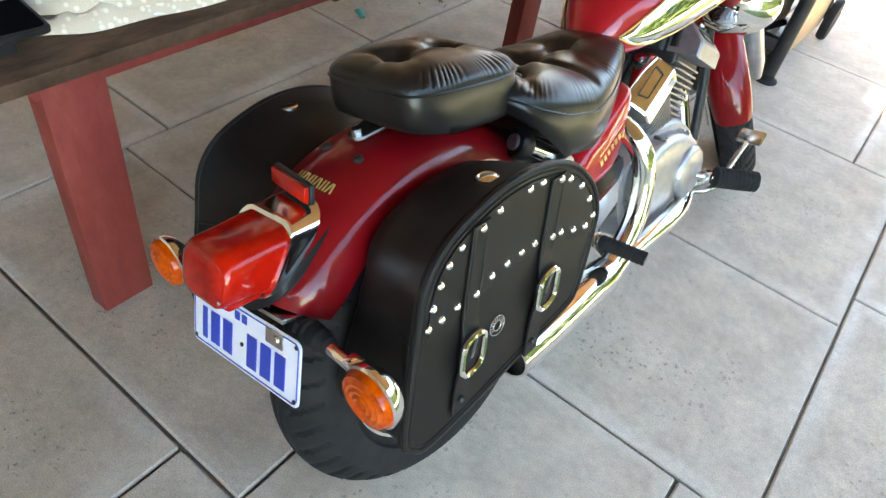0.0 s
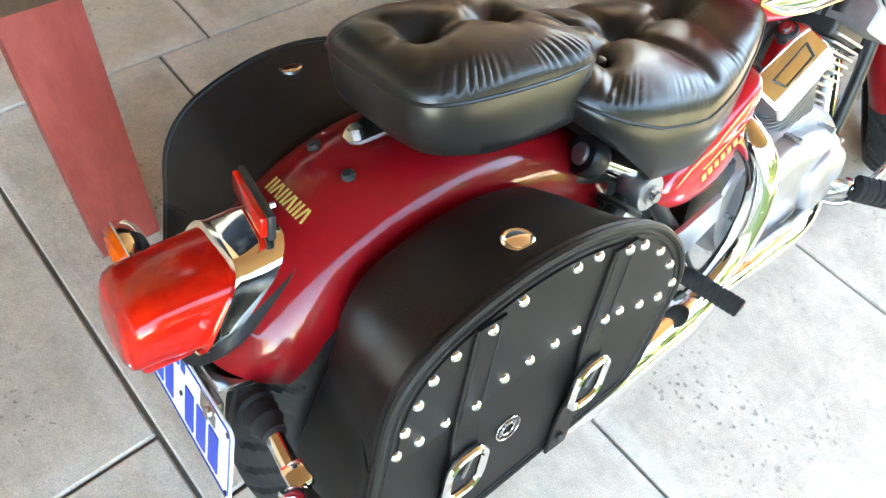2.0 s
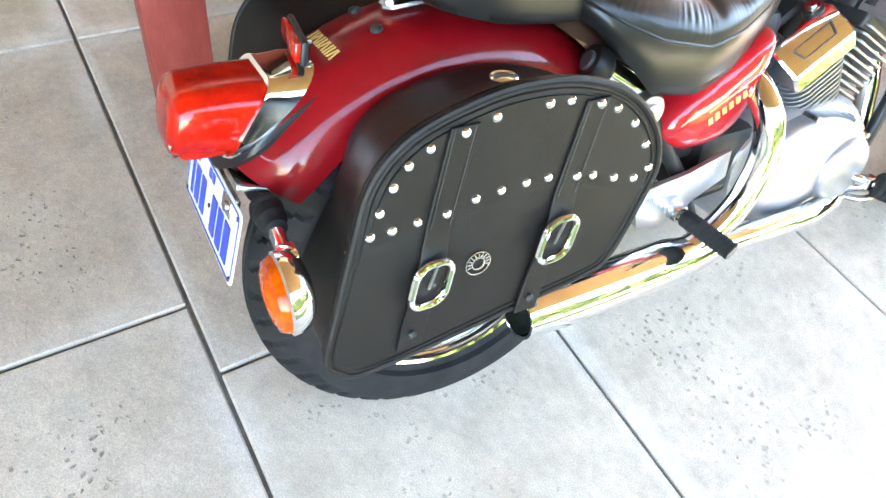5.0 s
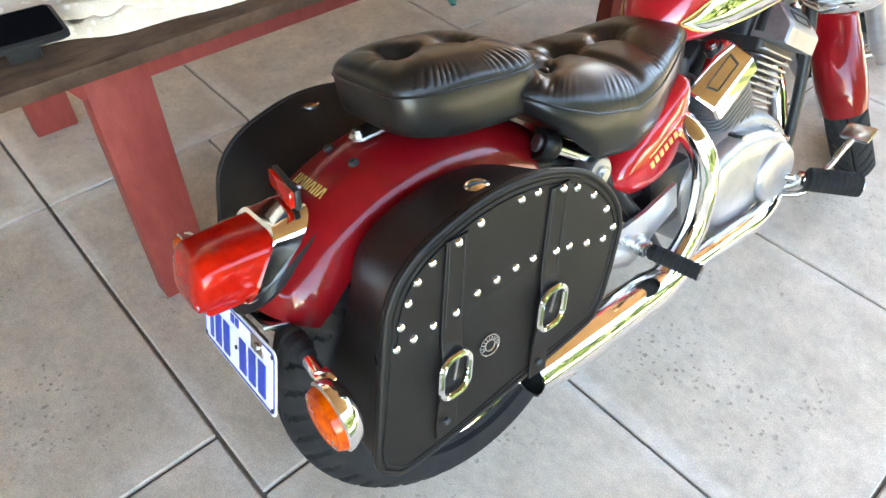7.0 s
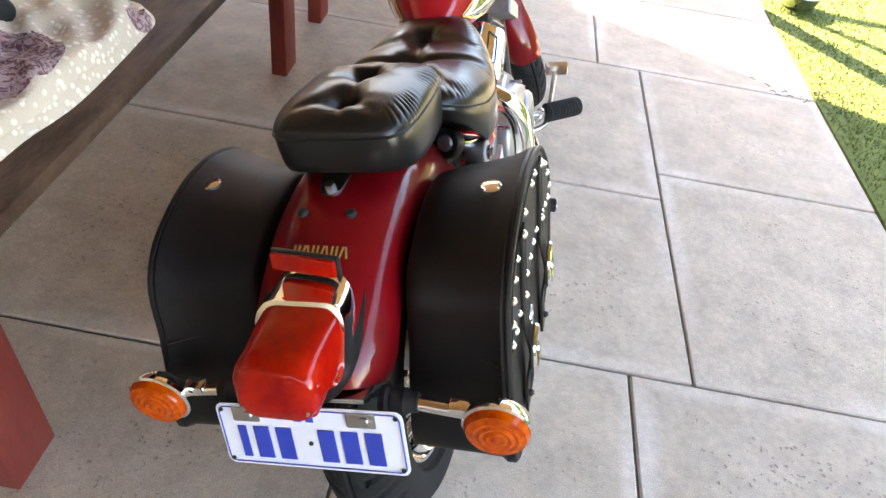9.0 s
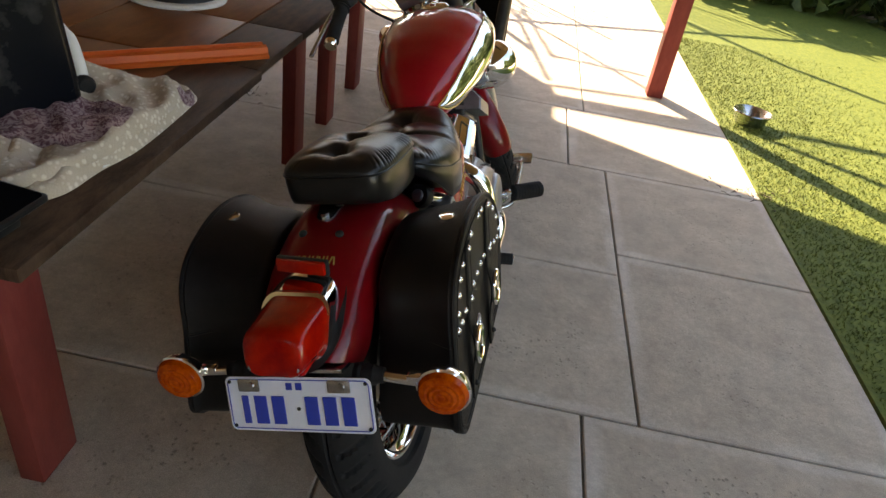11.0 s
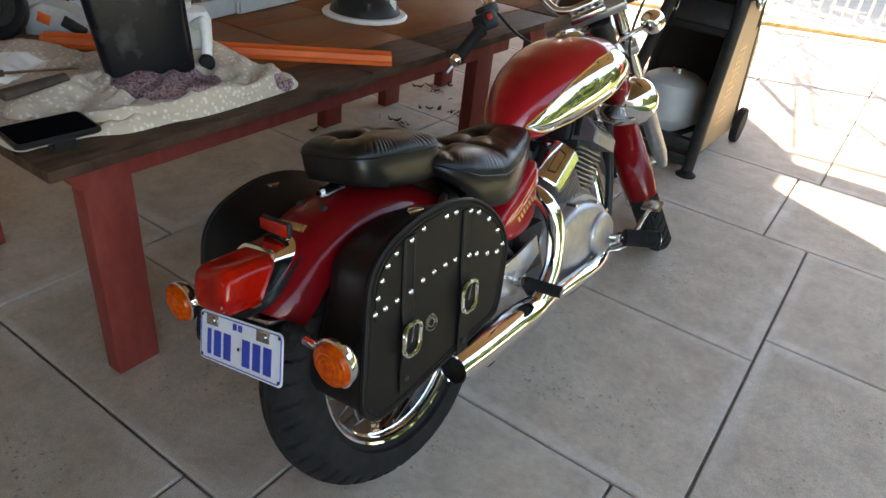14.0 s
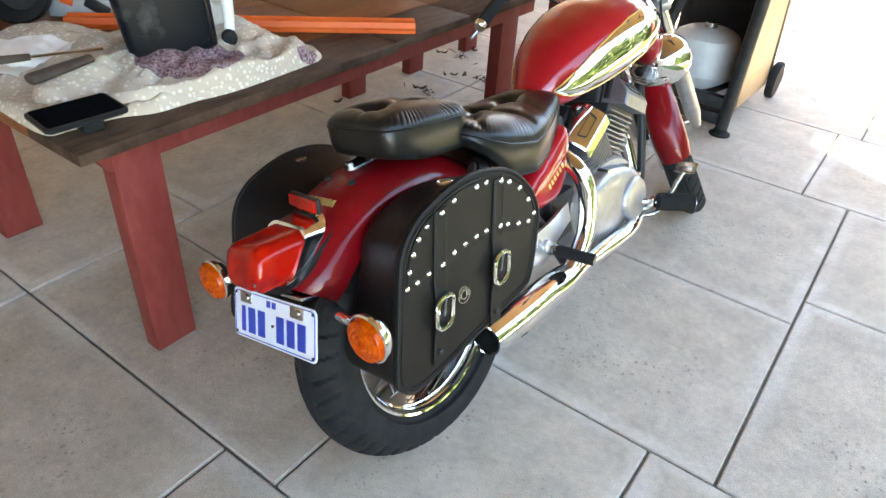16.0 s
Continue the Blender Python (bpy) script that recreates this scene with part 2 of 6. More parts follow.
def tube(bm, pts, r, seg=12, n=6, caps=True, flat=None):
    p = smooth_pts(pts, n)
    rad = r if isinstance(r, (list, tuple)) else [r, r]
    rings, up = [], None
    for i, q in enumerate(p):
        d = (p[min(i + 1, len(p) - 1)] - p[max(i - 1, 0)]).normalized()
        if up is None:
            up = Vector((0, 0, 1)) if abs(d.z) < 0.9 else Vector((0, 1, 0))
        side = d.cross(up).normalized()
        up = side.cross(d).normalized()
        f = i / (len(p) - 1) * (len(rad) - 1)
        k = min(int(f), len(rad) - 2)
        rr = rad[k] + (rad[k + 1] - rad[k]) * (f - k)
        fl = flat or 1.0
        rings.append([q + rr * (math.cos(a) * side + fl * math.sin(a) * up) for a in [2 * math.pi * j / seg for j in range(seg)]])
    skin(bm, rings, True, caps, caps)
    return bm


def cyl(bm, p0, p1, r0, r1=None, seg=16):
    return tube(bm, [p0, p1], [r0, r0 if r1 is None else r1], seg, 1)


def revolve(bm, prof, o, axis, seg=32, closed=False):
    """prof: (along the axis, radius)."""
    ax = Vector(axis).normalized()
    u = ax.orthogonal().normalized()
    w = ax.cross(u)
    rings = []
    for h, r in prof:
        rings.append([Vector(o) + ax * h + max(r, 1e-4) * (math.cos(t) * u + math.sin(t) * w) for t in [2 * math.pi * j / seg for j in range(seg)]])
    if closed:
        rings.append(rings[0])
        rows = [[bm.verts.new(v) for v in r] for r in rings[:-1]]
        rows.append(rows[0])
        for a, b in zip(rows, rows[1:]):
            for i in range(seg):
                j = (i + 1) % seg
                bm.faces.new((a[i], a[j], b[j], b[i]))
    else:
        skin(bm, rings)
    return bm


def sweep_closed(bm, pts, r, seg=8):
    """A closed loop of tube."""
    p = [Vector(q) for q in pts]
    k = len(p)
    nrm = Vector((0, 0, 0))
    for a, b in zip(p, p[1:] + p[:1]):
        nrm += a.cross(b)
    c = sum(p, Vector()) / k
    nrm = sum(((a - c).cross(b - c) for a, b in zip(p, p[1:] + p[:1])), Vector()).normalized()
    rows = []
    for i in range(k):
        d = (p[(i + 1) % k] - p[i - 1]).normalized()
        s = d.cross(nrm).normalized()
        rows.append([bm.verts.new(p[i] + r * (math.cos(2 * math.pi * j / seg) * s + math.sin(2 * math.pi * j / seg) * nrm)) for j in range(seg)])
    for a, b in zip(rows, rows[1:] + rows[:1]):
        for i in range(seg):
            j = (i + 1) % seg
            bm.faces.new((a[i], a[j], b[j], b[i]))
    return bm


# ---- setting ----
def slab_floor():
    fl = empty("floor", Matrix(), "grey concrete patio floor of large slabs with sanded joints", "floor", kind="structure")
    bm = nb()
    box(bm, (-1.2, 1.2, -0.06), (9.0, 11.0, 0.10))
    part("joint_bed", bm, M_JOINT, fl, "dark sandy joint bed")
    xs = (-5.7, -4.9, -4.08, -3.3, -2.48, -1.67, -0.712, 0.0, 0.68)
    rects = []
    cols = {
        (-1.67, -0.712): (-4.3, -3.45, -2.6, -1.75, -1.39, -0.575, -0.15, 0.67, 1.485, 2.19, 2.9, 3.72, 4.5, 5.3, 6.6),
        (-0.712, 0.0): (0.0, 0.67, 1.485),
        (0.0, 0.68): (0.0, 0.805, 1.485),
        (-2.48, -1.67): (-4.3, -3.5, -2.65, -1.85, -1.39, -0.575, -0.02, 0.8, 1.485, 2.19, 2.9, 3.72, 4.5, 5.3, 6.6),
        (-3.3, -2.48): (-4.3, -3.0, -2.2, -1.39, -0.575, 0.24, 1.485, 2.3, 3.1, 4.0, 5.0, 6.6),
        (-4.08, -3.3): (-4.3, -3.4, -2.6, -1.8, -1.0, -0.2, 0.6, 1.485, 2.3, 3.1, 4.0, 5.0, 6.6),
        (-4.9, -4.08): (-4.3, -3.0, -2.2, -1.39, -0.575, 0.24, 1.485, 2.3, 3.1, 4.0, 5.0, 6.6),
        (-5.7, -4.9): (-4.3, -3.4, -2.6, -1.8, -1.0, -0.2, 0.6, 1.485, 2.3, 3.1, 4.0, 5.0, 6.6),
        (-0.712, -0.145): (-0.575, 0.0),
        (-0.145, 0.68): (-0.575, 0.0),
        (-0.712, -0.16): (1.485, 2.19),
        (-0.16, 0.68): (1.485, 2.19),
        (-0.712, -0.07): (2.19, 2.9, 3.72, 4.5, 5.3, 6.6),
        (-0.07, 0.68): (2.19, 3.1, 3.9, 4.7, 5.5, 6.6),
        (-0.712, 0.0): (0.0, 0.67, 1.485),
    }
    for (x0, x1), ys in cols.items():
        for y0, y1 in zip(ys, ys[1:]):
            rects.append((x0, x1, y0, y1))
    # the row behind: its cross joint is shifted
    rects = [r for r in rects if not (r[0] == -1.67 and r[3] == -0.575)]
    rects += [(x0, x1, y0, y1) for x0, x1 in ((-1.67, -0.86), (-0.86, -0.05), (-0.05, 0.68)) for y0, y1 in ((-1.39, -0.575),)]
    rects += [(x0, x1, y0, y0 + 0.82) for x0, x1 in ((-1.67, -0.5), (-0.5, 0.68)) for y0 in (-2.21, -3.03, -3.85)]
    g = 0.0036
    for x0, x1, y0, y1 in rects:
        bm = nb()
        box(bm, (0, 0, -0.02), (x1 - x0 - 2 * g, y1 - y0 - 2 * g, 0.04), bev=0.003, seg=1)
        ob = part("slab", bm, M_SLAB, fl, smooth=False)
        ob.location = ((x0 + x1) / 2, (y0 + y1) / 2, random.uniform(-0.0012, 0.0))
    return fl


def garden():
    bm = nb()
    bmesh.ops.create_grid(bm, x_segments=1, y_segments=1, size=60, matrix=pose(0, 0, -0.09))
    tagged(part("ground", bm, mat("earth", (0.18, 0.14, 0.09), 0.95, 0, (0.26, 0.20, 0.13), 3, 0.4, 60)), "bare sandy ground beyond the patio", "ground", kind="structure")
    bm = nb()
    skin(bm, [[Vector((0.70, -4.2, z)), Vector((0.65, 6.6, z)), Vector((9, 6.6, z)), Vector((9, -4.2, z))] for z in (-0.08, 0.008)])
    tagged(part("lawn", bm, M_GRASS, smooth=False), "green synthetic lawn with short blades", "lawn", kind="stuff")


slab_floor()
garden()


def shelter():
    bm = nb()
    # roof edge runs so that its shade falls across the paving
    ring = [(-5.2, -5), (1.05, -5), (1.05, 3.041), (-2.496, 4.960), (-2.496, 5.460), (-2.616, 5.620), (-2.866, 5.930), (-6.62, 7.63)]
    skin(bm, [[Vector((x, y, z)) for x, y in ring] for z in (2.30, 2.36)])
    tagged(part("roof", bm, M_ROOF, smooth=False), "timber-lined verandah roof above the patio", "roof", kind="structure")
    # unseen beam, added so that a shadow band crosses the sunlit paving
    bm = nb()
    box(bm, (-2.076, 5.240, 2.33), (0.88, 0.11, 0.09))
    tagged(part("shadow_beam", bm, M_REDWOOD, smooth=False), "unseen red-stained beam added at the roof edge for its shadow band", "rafter", kind="structure")
    bm = nb()
    box(bm, (-1.5, -4.4, 0.9), (8.2, 0.2, 1.98))
    tagged(part("wall_south", bm, M_BRICK, smooth=False), "plain tan brick house wall", "wall", kind="structure")
    # unseen wall, added to hold back light and sky from the left
    bm = nb()
    box(bm, (-3.35, 0.2, 1.1), (0.2, 9.0, 2.38))
    tagged(part("blocking_wall_west", bm, M_BRICK, smooth=False), "unseen tan brick wall added to keep light off the patio's left side", "wall", kind="structure")
    # unseen backing behind the far hedge, added to shut out bright low sky
    bm = nb()
    box(bm, (-1.0, 11.2, 1.3), (18.0, 0.2, 2.8))
    tagged(part("blocking_wall_north", bm, M_BRICK, smooth=False), "unseen plain tan wall added past the pool to block the low sky", "wall", kind="structure")
    # unseen pale wall, added to bounce light and show in the chrome
    bm = nb()
    box(bm, (2.78, -0.5, 0.15), (0.16, 9.0, 0.48))
    tagged(part("bounce_wall_east", bm, mat("cream_render", (0.56, 0.54, 0.50), 0.85, 0, (0.62, 0.60, 0.56), 6, 0.3, 80), smooth=False), "unseen low cream wall added beside the lawn as a pale reflector", "wall", kind="structure")


shelter()


# ---- motorcycle ----
BIKE = Matrix.Translation((-0.572, -0.34, 0)) @ Matrix.Rotation(radians(-4.2), 4, "Z") @ Matrix.Rotation(radians(-15), 4, "Y")
bike = empty("motorcycle", BIKE, "maroon cruiser motorcycle with black leather saddlebags on its side stand", "motorcycle")
WHEEL = Vector((0.016, 0.083, 0.28))
GUARD = Vector((0, 0.075, 0.30))
# steering turned to the left about the raked head
HEAD = Vector((0, 1.09, 0.78))
RAKE = Vector((0, -math.sin(radians(32)), math.cos(radians(32))))
STEER = Matrix.Translation((-0.04, 0, 0)) @ Matrix.Translation(HEAD) @ Matrix.Rotation(radians(33), 4, RAKE) @ Matrix.Translation(-HEAD)
AXLE_F = Vector((0, 1.41, 0.2905))


def tyre(c, R, W, drop, rim, groove, grooves=True):
    bm = nb()
    seg, k = 360, 30
    prof = []
    for i in range(k + 1):
        b = -1 + 2 * i / k
        prof.append((b * W / 2, R - drop * abs(b) ** 2.4, abs(b)))
    side = [(W / 2 * 1.0, R - drop - 0.02), (W / 2 * 0.98, R - drop - 0.04), (W / 2 * 0.82, rim + 0.006), (W / 2 * 0.75, rim - 0.004)]
    rows = []
    for j in range(seg):
        t = 2 * math.pi * j / seg
        row = []
        for x, r in [(-a, b) for a, b in side[::-1]]:
            row.append((x, r))
        for i, (x, r, b) in enumerate(prof):
            if grooves:
                d = 0
                ph = j / seg * 40
                lat = x / (W / 2)
                s = 1 if lat > 0 else -1
                cut = (ph + (0.5 if lat > 0 else 0) + abs(lat) * 0.8) % 1.0
                if 0.20 < abs(lat) < 0.90 and cut < 0.26:
                    d = groove
                if abs(lat) < 0.06 or 0.40 < abs(lat) < 0.46 and (ph % 2) < 1.3:
                    d = groove
                r -= d
            row.append((x, r))
        row += side
        rows.append([bm.verts.new(c + Vector((x, r * math.cos(t), r * math.sin(t)))) for x, r in row])
    for a, b in zip(rows, rows[1:] + rows[:1]):
        for i in range(len(a) - 1):
            bm.faces.new((a[i], a[i + 1], b[i + 1], b[i]))
    return bm


def wheel(c, R, W, drop, rim, hub_r, hub_w, xf=Matrix(), spokes=36):
    bm = tyre(c, R, W, drop, rim, 0.006)
    bm.transform(xf)
    w = part("rear_wheel" if c.y < 1 else "front_wheel", bm, M_RUBBER, bike, "black road tyre with cut tread grooves")
    bm = nb()
    h = W / 2 * 0.72
    prof = [(-h, rim + 0.008), (-h - 0.004, rim + 0.002), (-h, rim - 0.008), (-h + 0.012, rim - 0.012), (-h + 0.018, rim - 0.020), (0, rim - 0.024),
            (h - 0.018, rim - 0.020), (h - 0.012, rim - 0.012), (h, rim - 0.008), (h + 0.004, rim + 0.002), (h, rim + 0.008), (0, rim - 0.02)]
    revolve(bm, prof, c, (1, 0, 0), 64, True)
    bm.transform(xf)
    part("rim", bm, M_CHROME, w, "polished chrome rim")
    bm = nb()
    revolve(bm, [(-hub_w, 0.012), (-hub_w, hub_r * 0.9), (-hub_w + 0.01, hub_r), (-hub_w + 0.018, hub_r), (-hub_w + 0.03, hub_r * 0.6), (hub_w - 0.03, hub_r * 0.6), (hub_w - 0.018, hub_r), (hub_w - 0.01, hub_r), (hub_w, hub_r * 0.9), (hub_w, 0.012)], c, (1, 0, 0), 32)
    bm.transform(xf)
    part("hub", bm, M_ALU, w)
    for i in range(spokes):
        a = 2 * math.pi * i / spokes
        s = 1 if i % 2 else -1
        b = a + (0.5 if (i // 2) % 2 else -0.5)
        p0 = c + Vector((s * (hub_w - 0.014), hub_r * 0.97 * math.cos(b), hub_r * 0.97 * math.sin(b)))
        p1 = c + Vector((s * 0.008, (rim - 0.03) * math.cos(a), (rim - 0.03) * math.sin(a)))
        bm = nb()
        cyl(bm, p0, p1, 0.0019, seg=6)
        bm.transform(xf)
        part("spoke", bm, M_SPOKE, w)
    return w


wheel(WHEEL, 0.28, 0.124, 0.042, 0.19, 0.075, 0.075)
wheel(AXLE_F, 0.30, 0.088, 0.03, 0.228, 0.05, 0.05, STEER)


def mudguard(c, R, a0, a1, half, crown, drop, n=40, xf=Matrix(), flare=0.0, name="rear_mudguard"):
    """A curved guard round a wheel from angle a0 to a1 (degrees from +y, upward)."""
    bm = nb()
    rings = []
    sec = []
    for i in range(33):
        t = math.pi * (i / 32)
        u, q = -math.cos(t), math.sin(t)
        sec.append((half * math.copysign(abs(u) ** 0.75, u), (crown + drop) * abs(q) ** 0.8 - drop))
    for j in range(n + 1):
        f = j / n
        a = radians(a0 + (a1 - a0) * f)
        k = 1.0
        if f > 0.9:
            k = 1 - 0.12 * ((f - 0.9) / 0.1) ** 2
        rings.append([c + Vector((x * k, (R + h + flare * (1 - f) ** 2) * math.cos(a), (R + h + flare * (1 - f) ** 2) * math.sin(a))) for x, h in sec])
    skin(bm, rings, closed=False)
    bmesh.ops.solidify(bm, geom=list(bm.faces), thickness=0.003)
    bm.transform(xf)
    return part(name, bm, M_RED, bike, "glossy maroon painted steel mudguard")


rear_guard = mudguard(GUARD, 0.300, 38, 143, 0.092, 0.028, 0.045)
mudguard(AXLE_F, 0.308, 25, 186, 0.052, 0.02, 0.05, xf=STEER, name="front_mudguard")


def on_guard(a, lift=0.0, x=0.0):
    t = radians(a)
    return GUARD + Vector((x, (0.328 + lift) * math.cos(t), (0.328 + lift) * math.sin(t)))


def guard_bits():
    for x in (-0.034, 0.030):
        p = on_guard(104.8, -0.003, x)
        d = (p - GUARD) * Vector((0, 1, 1))
        bm = nb()
        revolve(bm, [(0, 0.0070), (0.004, 0.0070), (0.006, 0.005), (0.0065, 0)], p, d, 20)
        part("bolt", bm, M_DARK, rear_guard, "black rubber-capped bolt")
    # maker's word as plain gold bars across the tail
    for i in range(6):
        x = -0.028 + i * 0.0122
        m = Matrix.Translation(on_guard(114.5, 0.0002 - 0.9 * x * x, x)) @ Matrix.Rotation(radians(114.5 - 90), 4, "X")
        bm = nb()
        box(bm, (-0.0030, 0, 0), (0.0024, 0.0155, 0.0008), rot=(0, 0, -12 if i % 2 else 0), m=m)
        box(bm, (0.0030, 0, 0), (0.0024, 0.0155, 0.0008), rot=(0, 0, 12 if i % 2 else 0), m=m)
        part("lettering_bar", bm, M_GOLD, rear_guard, "gold lettering bar")
    # seat bracket tongue
    m = Matrix.Translation(on_guard(97.5, 0.004, -0.004)) @ Matrix.Rotation(radians(7), 4, "X")
    bm = nb()
    outline = [(-0.022, 0.035), (0.022, 0.035), (0.014, -0.012), (0.006, -0.020), (-0.006, -0.020), (-0.014, -0.012)]
    skin(bm, [[m @ Vector((x, y, z)) for x, y in outline] for z in (0, 0.004)])
    cyl(bm, m @ Vector((0, -0.008, 0.003)), m @ Vector((0, -0.008, 0.012)), 0.0075, seg=6)
    part("seat_bracket", bm, M_STEEL, rear_guard, "bright steel seat bracket with bolt")


guard_bits()


# tail lamp: axes of the lamp, rearwards and upwards
LAMP = Matrix.Translation((0.0, -0.122, 0.542)) @ Matrix.Rotation(radians(-5), 4, "X")


def rounded_rect(w, h, r, n=5):
    out = []
    for cx, cy, a0 in ((w - r, h - r, 0), (-w + r, h - r, 90), (-w + r, -h + r, 180), (w - r, -h + r, 270)):
        for i in range(n + 1):
            a = radians(a0 + 90 * i / n)
            out.append((cx + r * math.cos(a), cy + r * math.sin(a)))
    return out


def tail_lamp():
    bm = nb()
    rings = [[LAMP @ Vector((x, y + 1.15 * z, z)) for x, z in rounded_rect(w, h, 0.05, 8)] for y, w, h in ((0.014, 0.062, 0.058), (0.002, 0.066, 0.061), (-0.006, 0.066, 0.061), (-0.009, 0.060, 0.055))]
    skin(bm, rings)
    part("gasket", bm, M_BLACK, bike, "black rubber gasket")
    bm = nb()
    rings = []
    for y, w, h, k, r in ((0.004, 0.056, 0.052, 1.15, 0.044), (-0.012, 0.056, 0.050, 1.1, 0.040), (-0.024, 0.0555, 0.047, 0.85, 0.030), (-0.034, 0.055, 0.042, 0.62, 0.024), (-0.036, 0.0555, 0.0425, 0.60, 0.024), (-0.041, 0.0555, 0.0425, 0.60, 0.024)):
        rings.append([LAMP @ Vector((x, y + k * z, z)) for x, z in rounded_rect(w, h, r, 8)])
    skin(bm, rings)
    base = part("tail_lamp", bm, M_CHROME, bike, "chrome tail lamp base")
    bm = nb()
    rings = []
    for y, w, h, dz, k in ((-0.036, 0.052, 0.038, 0.0, 0.60), (-0.065, 0.051, 0.037, 0.0, 0.45), (-0.090, 0.049, 0.035, -0.001, 0.28), (-0.107, 0.0485, 0.0345, -0.002, 0.22), (-0.114, 0.046, 0.032, -0.003, 0.2), (-0.118, 0.040, 0.026, -0.003, 0.2), (-0.1195, 0.030, 0.017, -0.003, 0.2)):
        rings.append([LAMP @ Vector((x, y + k * z, z + dz)) for x, z in rounded_rect(w, h, min(0.024, h * 0.8), 6)])
    skin(bm, rings)
    box(bm, (0.004, -0.088, -0.031), (0.075, 0.050, 0.020), bev=0.007, seg=3, m=LAMP)
    part("lens", bm, M_LENS, base, "moulded red plastic lens")
    for x in (-0.036, 0.036):
        bm = nb()
        cyl(bm, LAMP @ Vector((x, -0.112, -0.022)), LAMP @ Vector((x, -0.121, -0.022)), 0.004, seg=10)
        part("screw", bm, M_STEEL, base)
    # reflector on its bracket above
    m = Matrix.Translation((-0.004, -0.092, 0.606)) @ Matrix.Rotation(radians(-8), 4, "Z") @ Matrix.Rotation(radians(-10), 4, "X")
    bm = nb()
    box(bm, (0, 0.004, 0), (0.092, 0.008, 0.027), bev=0.003, m=m)
    rf = part("reflector", bm, M_BLACK, bike, "black reflector housing")
    bm = nb()
    box(bm, (0, -0.002, 0), (0.085, 0.008, 0.021), bev=0.002, m=m)
    part("reflector_face", bm, M_LENS, rf, "red prismatic reflector")
    bm = nb()
    tube(bm, [(0.002, -0.085, 0.605), (0.004, -0.082, 0.585), (0.004, -0.10, 0.575)], 0.007, 8, flat=0.4)
    part("stem", bm, M_DARK, rf)
    bm = nb()
    cyl(bm, (0.012, -0.082, 0.606), (0.013, -0.077, 0.606), 0.0035, seg=6)
    part("screw", bm, M_STEEL, rf)


tail_lamp()


def number_plate():
    m = Matrix.Translation((0.002, -0.212, 0.434)) @ Matrix.Rotation(radians(-3.5), 4, "Y") @ Matrix.Rotation(radians(-18), 4, "X")
    bm = nb()
    outline = rounded_rect(0.121, 0.044, 0.010, 4)
    skin(bm, [[m @ Vector((x, y, z)) for x, z in outline] for y in (0.0, 0.0016)])
    pl = part("number_plate", bm, M_WHITE, bike, "white number plate with blue bars", smooth=False)
    bm = nb()
    sweep_closed(bm, [m @ Vector((x, -0.0006, z)) for x, z in rounded_rect(0.117, 0.040, 0.008, 4)], 0.0009, 6)
    part("border", bm, M_BLUE, pl, "thin blue border")
    for x, w in ((-0.090, 0.012), (-0.064, 0.022), (-0.034, 0.022), (0.022, 0.022), (0.052, 0.022), (0.082, 0.022)):
        bm = nb()
        box(bm, (x, -0.0008, -0.009), (w, 0.0016, 0.046), bev=0.0007, seg=1, m=m)
        part("character_bar", bm, M_BLUE, pl, "blue bar", smooth=False)
    for x in (-0.012, 0.004):
        bm = nb()
        box(bm, (x, -0.0008, 0.030), (0.010, 0.0014, 0.011), m=m)
        part("small_bar", bm, M_BLUE, pl, "small blue bar", smooth=False)
    for x in (-0.08, 0.07):
        bm = nb()
        box(bm, (x, -0.0014, 0.031), (0.036, 0.0028, 0.020), bev=0.002, m=m)
        cyl(bm, m @ Vector((x + 0.004, -0.002, 0.031)), m @ Vector((x + 0.004, -0.006, 0.031)), 0.006, seg=10)
        part("clamp_plate", bm, M_STEEL, pl, "scuffed steel clamp with screw")
    for x, z in ((-0.113, -0.036), (0.113, -0.036), (-0.113, 0.036), (0.113, 0.036), (0, -0.006)):
        bm = nb()
        cyl(bm, m @ Vector((x, -0.0003, z)), m @ Vector((x, -0.002, z)), 0.003, seg=8)
        part("screw", bm, M_DARK, pl)
    bm = nb()
    box(bm, (0, 0.008, 0.012), (0.15, 0.008, 0.05), bev=0.002, m=m)
    box(bm, (0.0, 0.045, 0.052), (0.15, 0.08, 0.006), bev=0.001, m=m)
    for x in (-0.03, 0.03):
        box(bm, (x, 0.06, 0.065), (0.012, 0.05, 0.03), bev=0.002, m=m)
    part("plate_bracket", bm, M_STEEL, bike, "grey steel plate bracket")


number_plate()


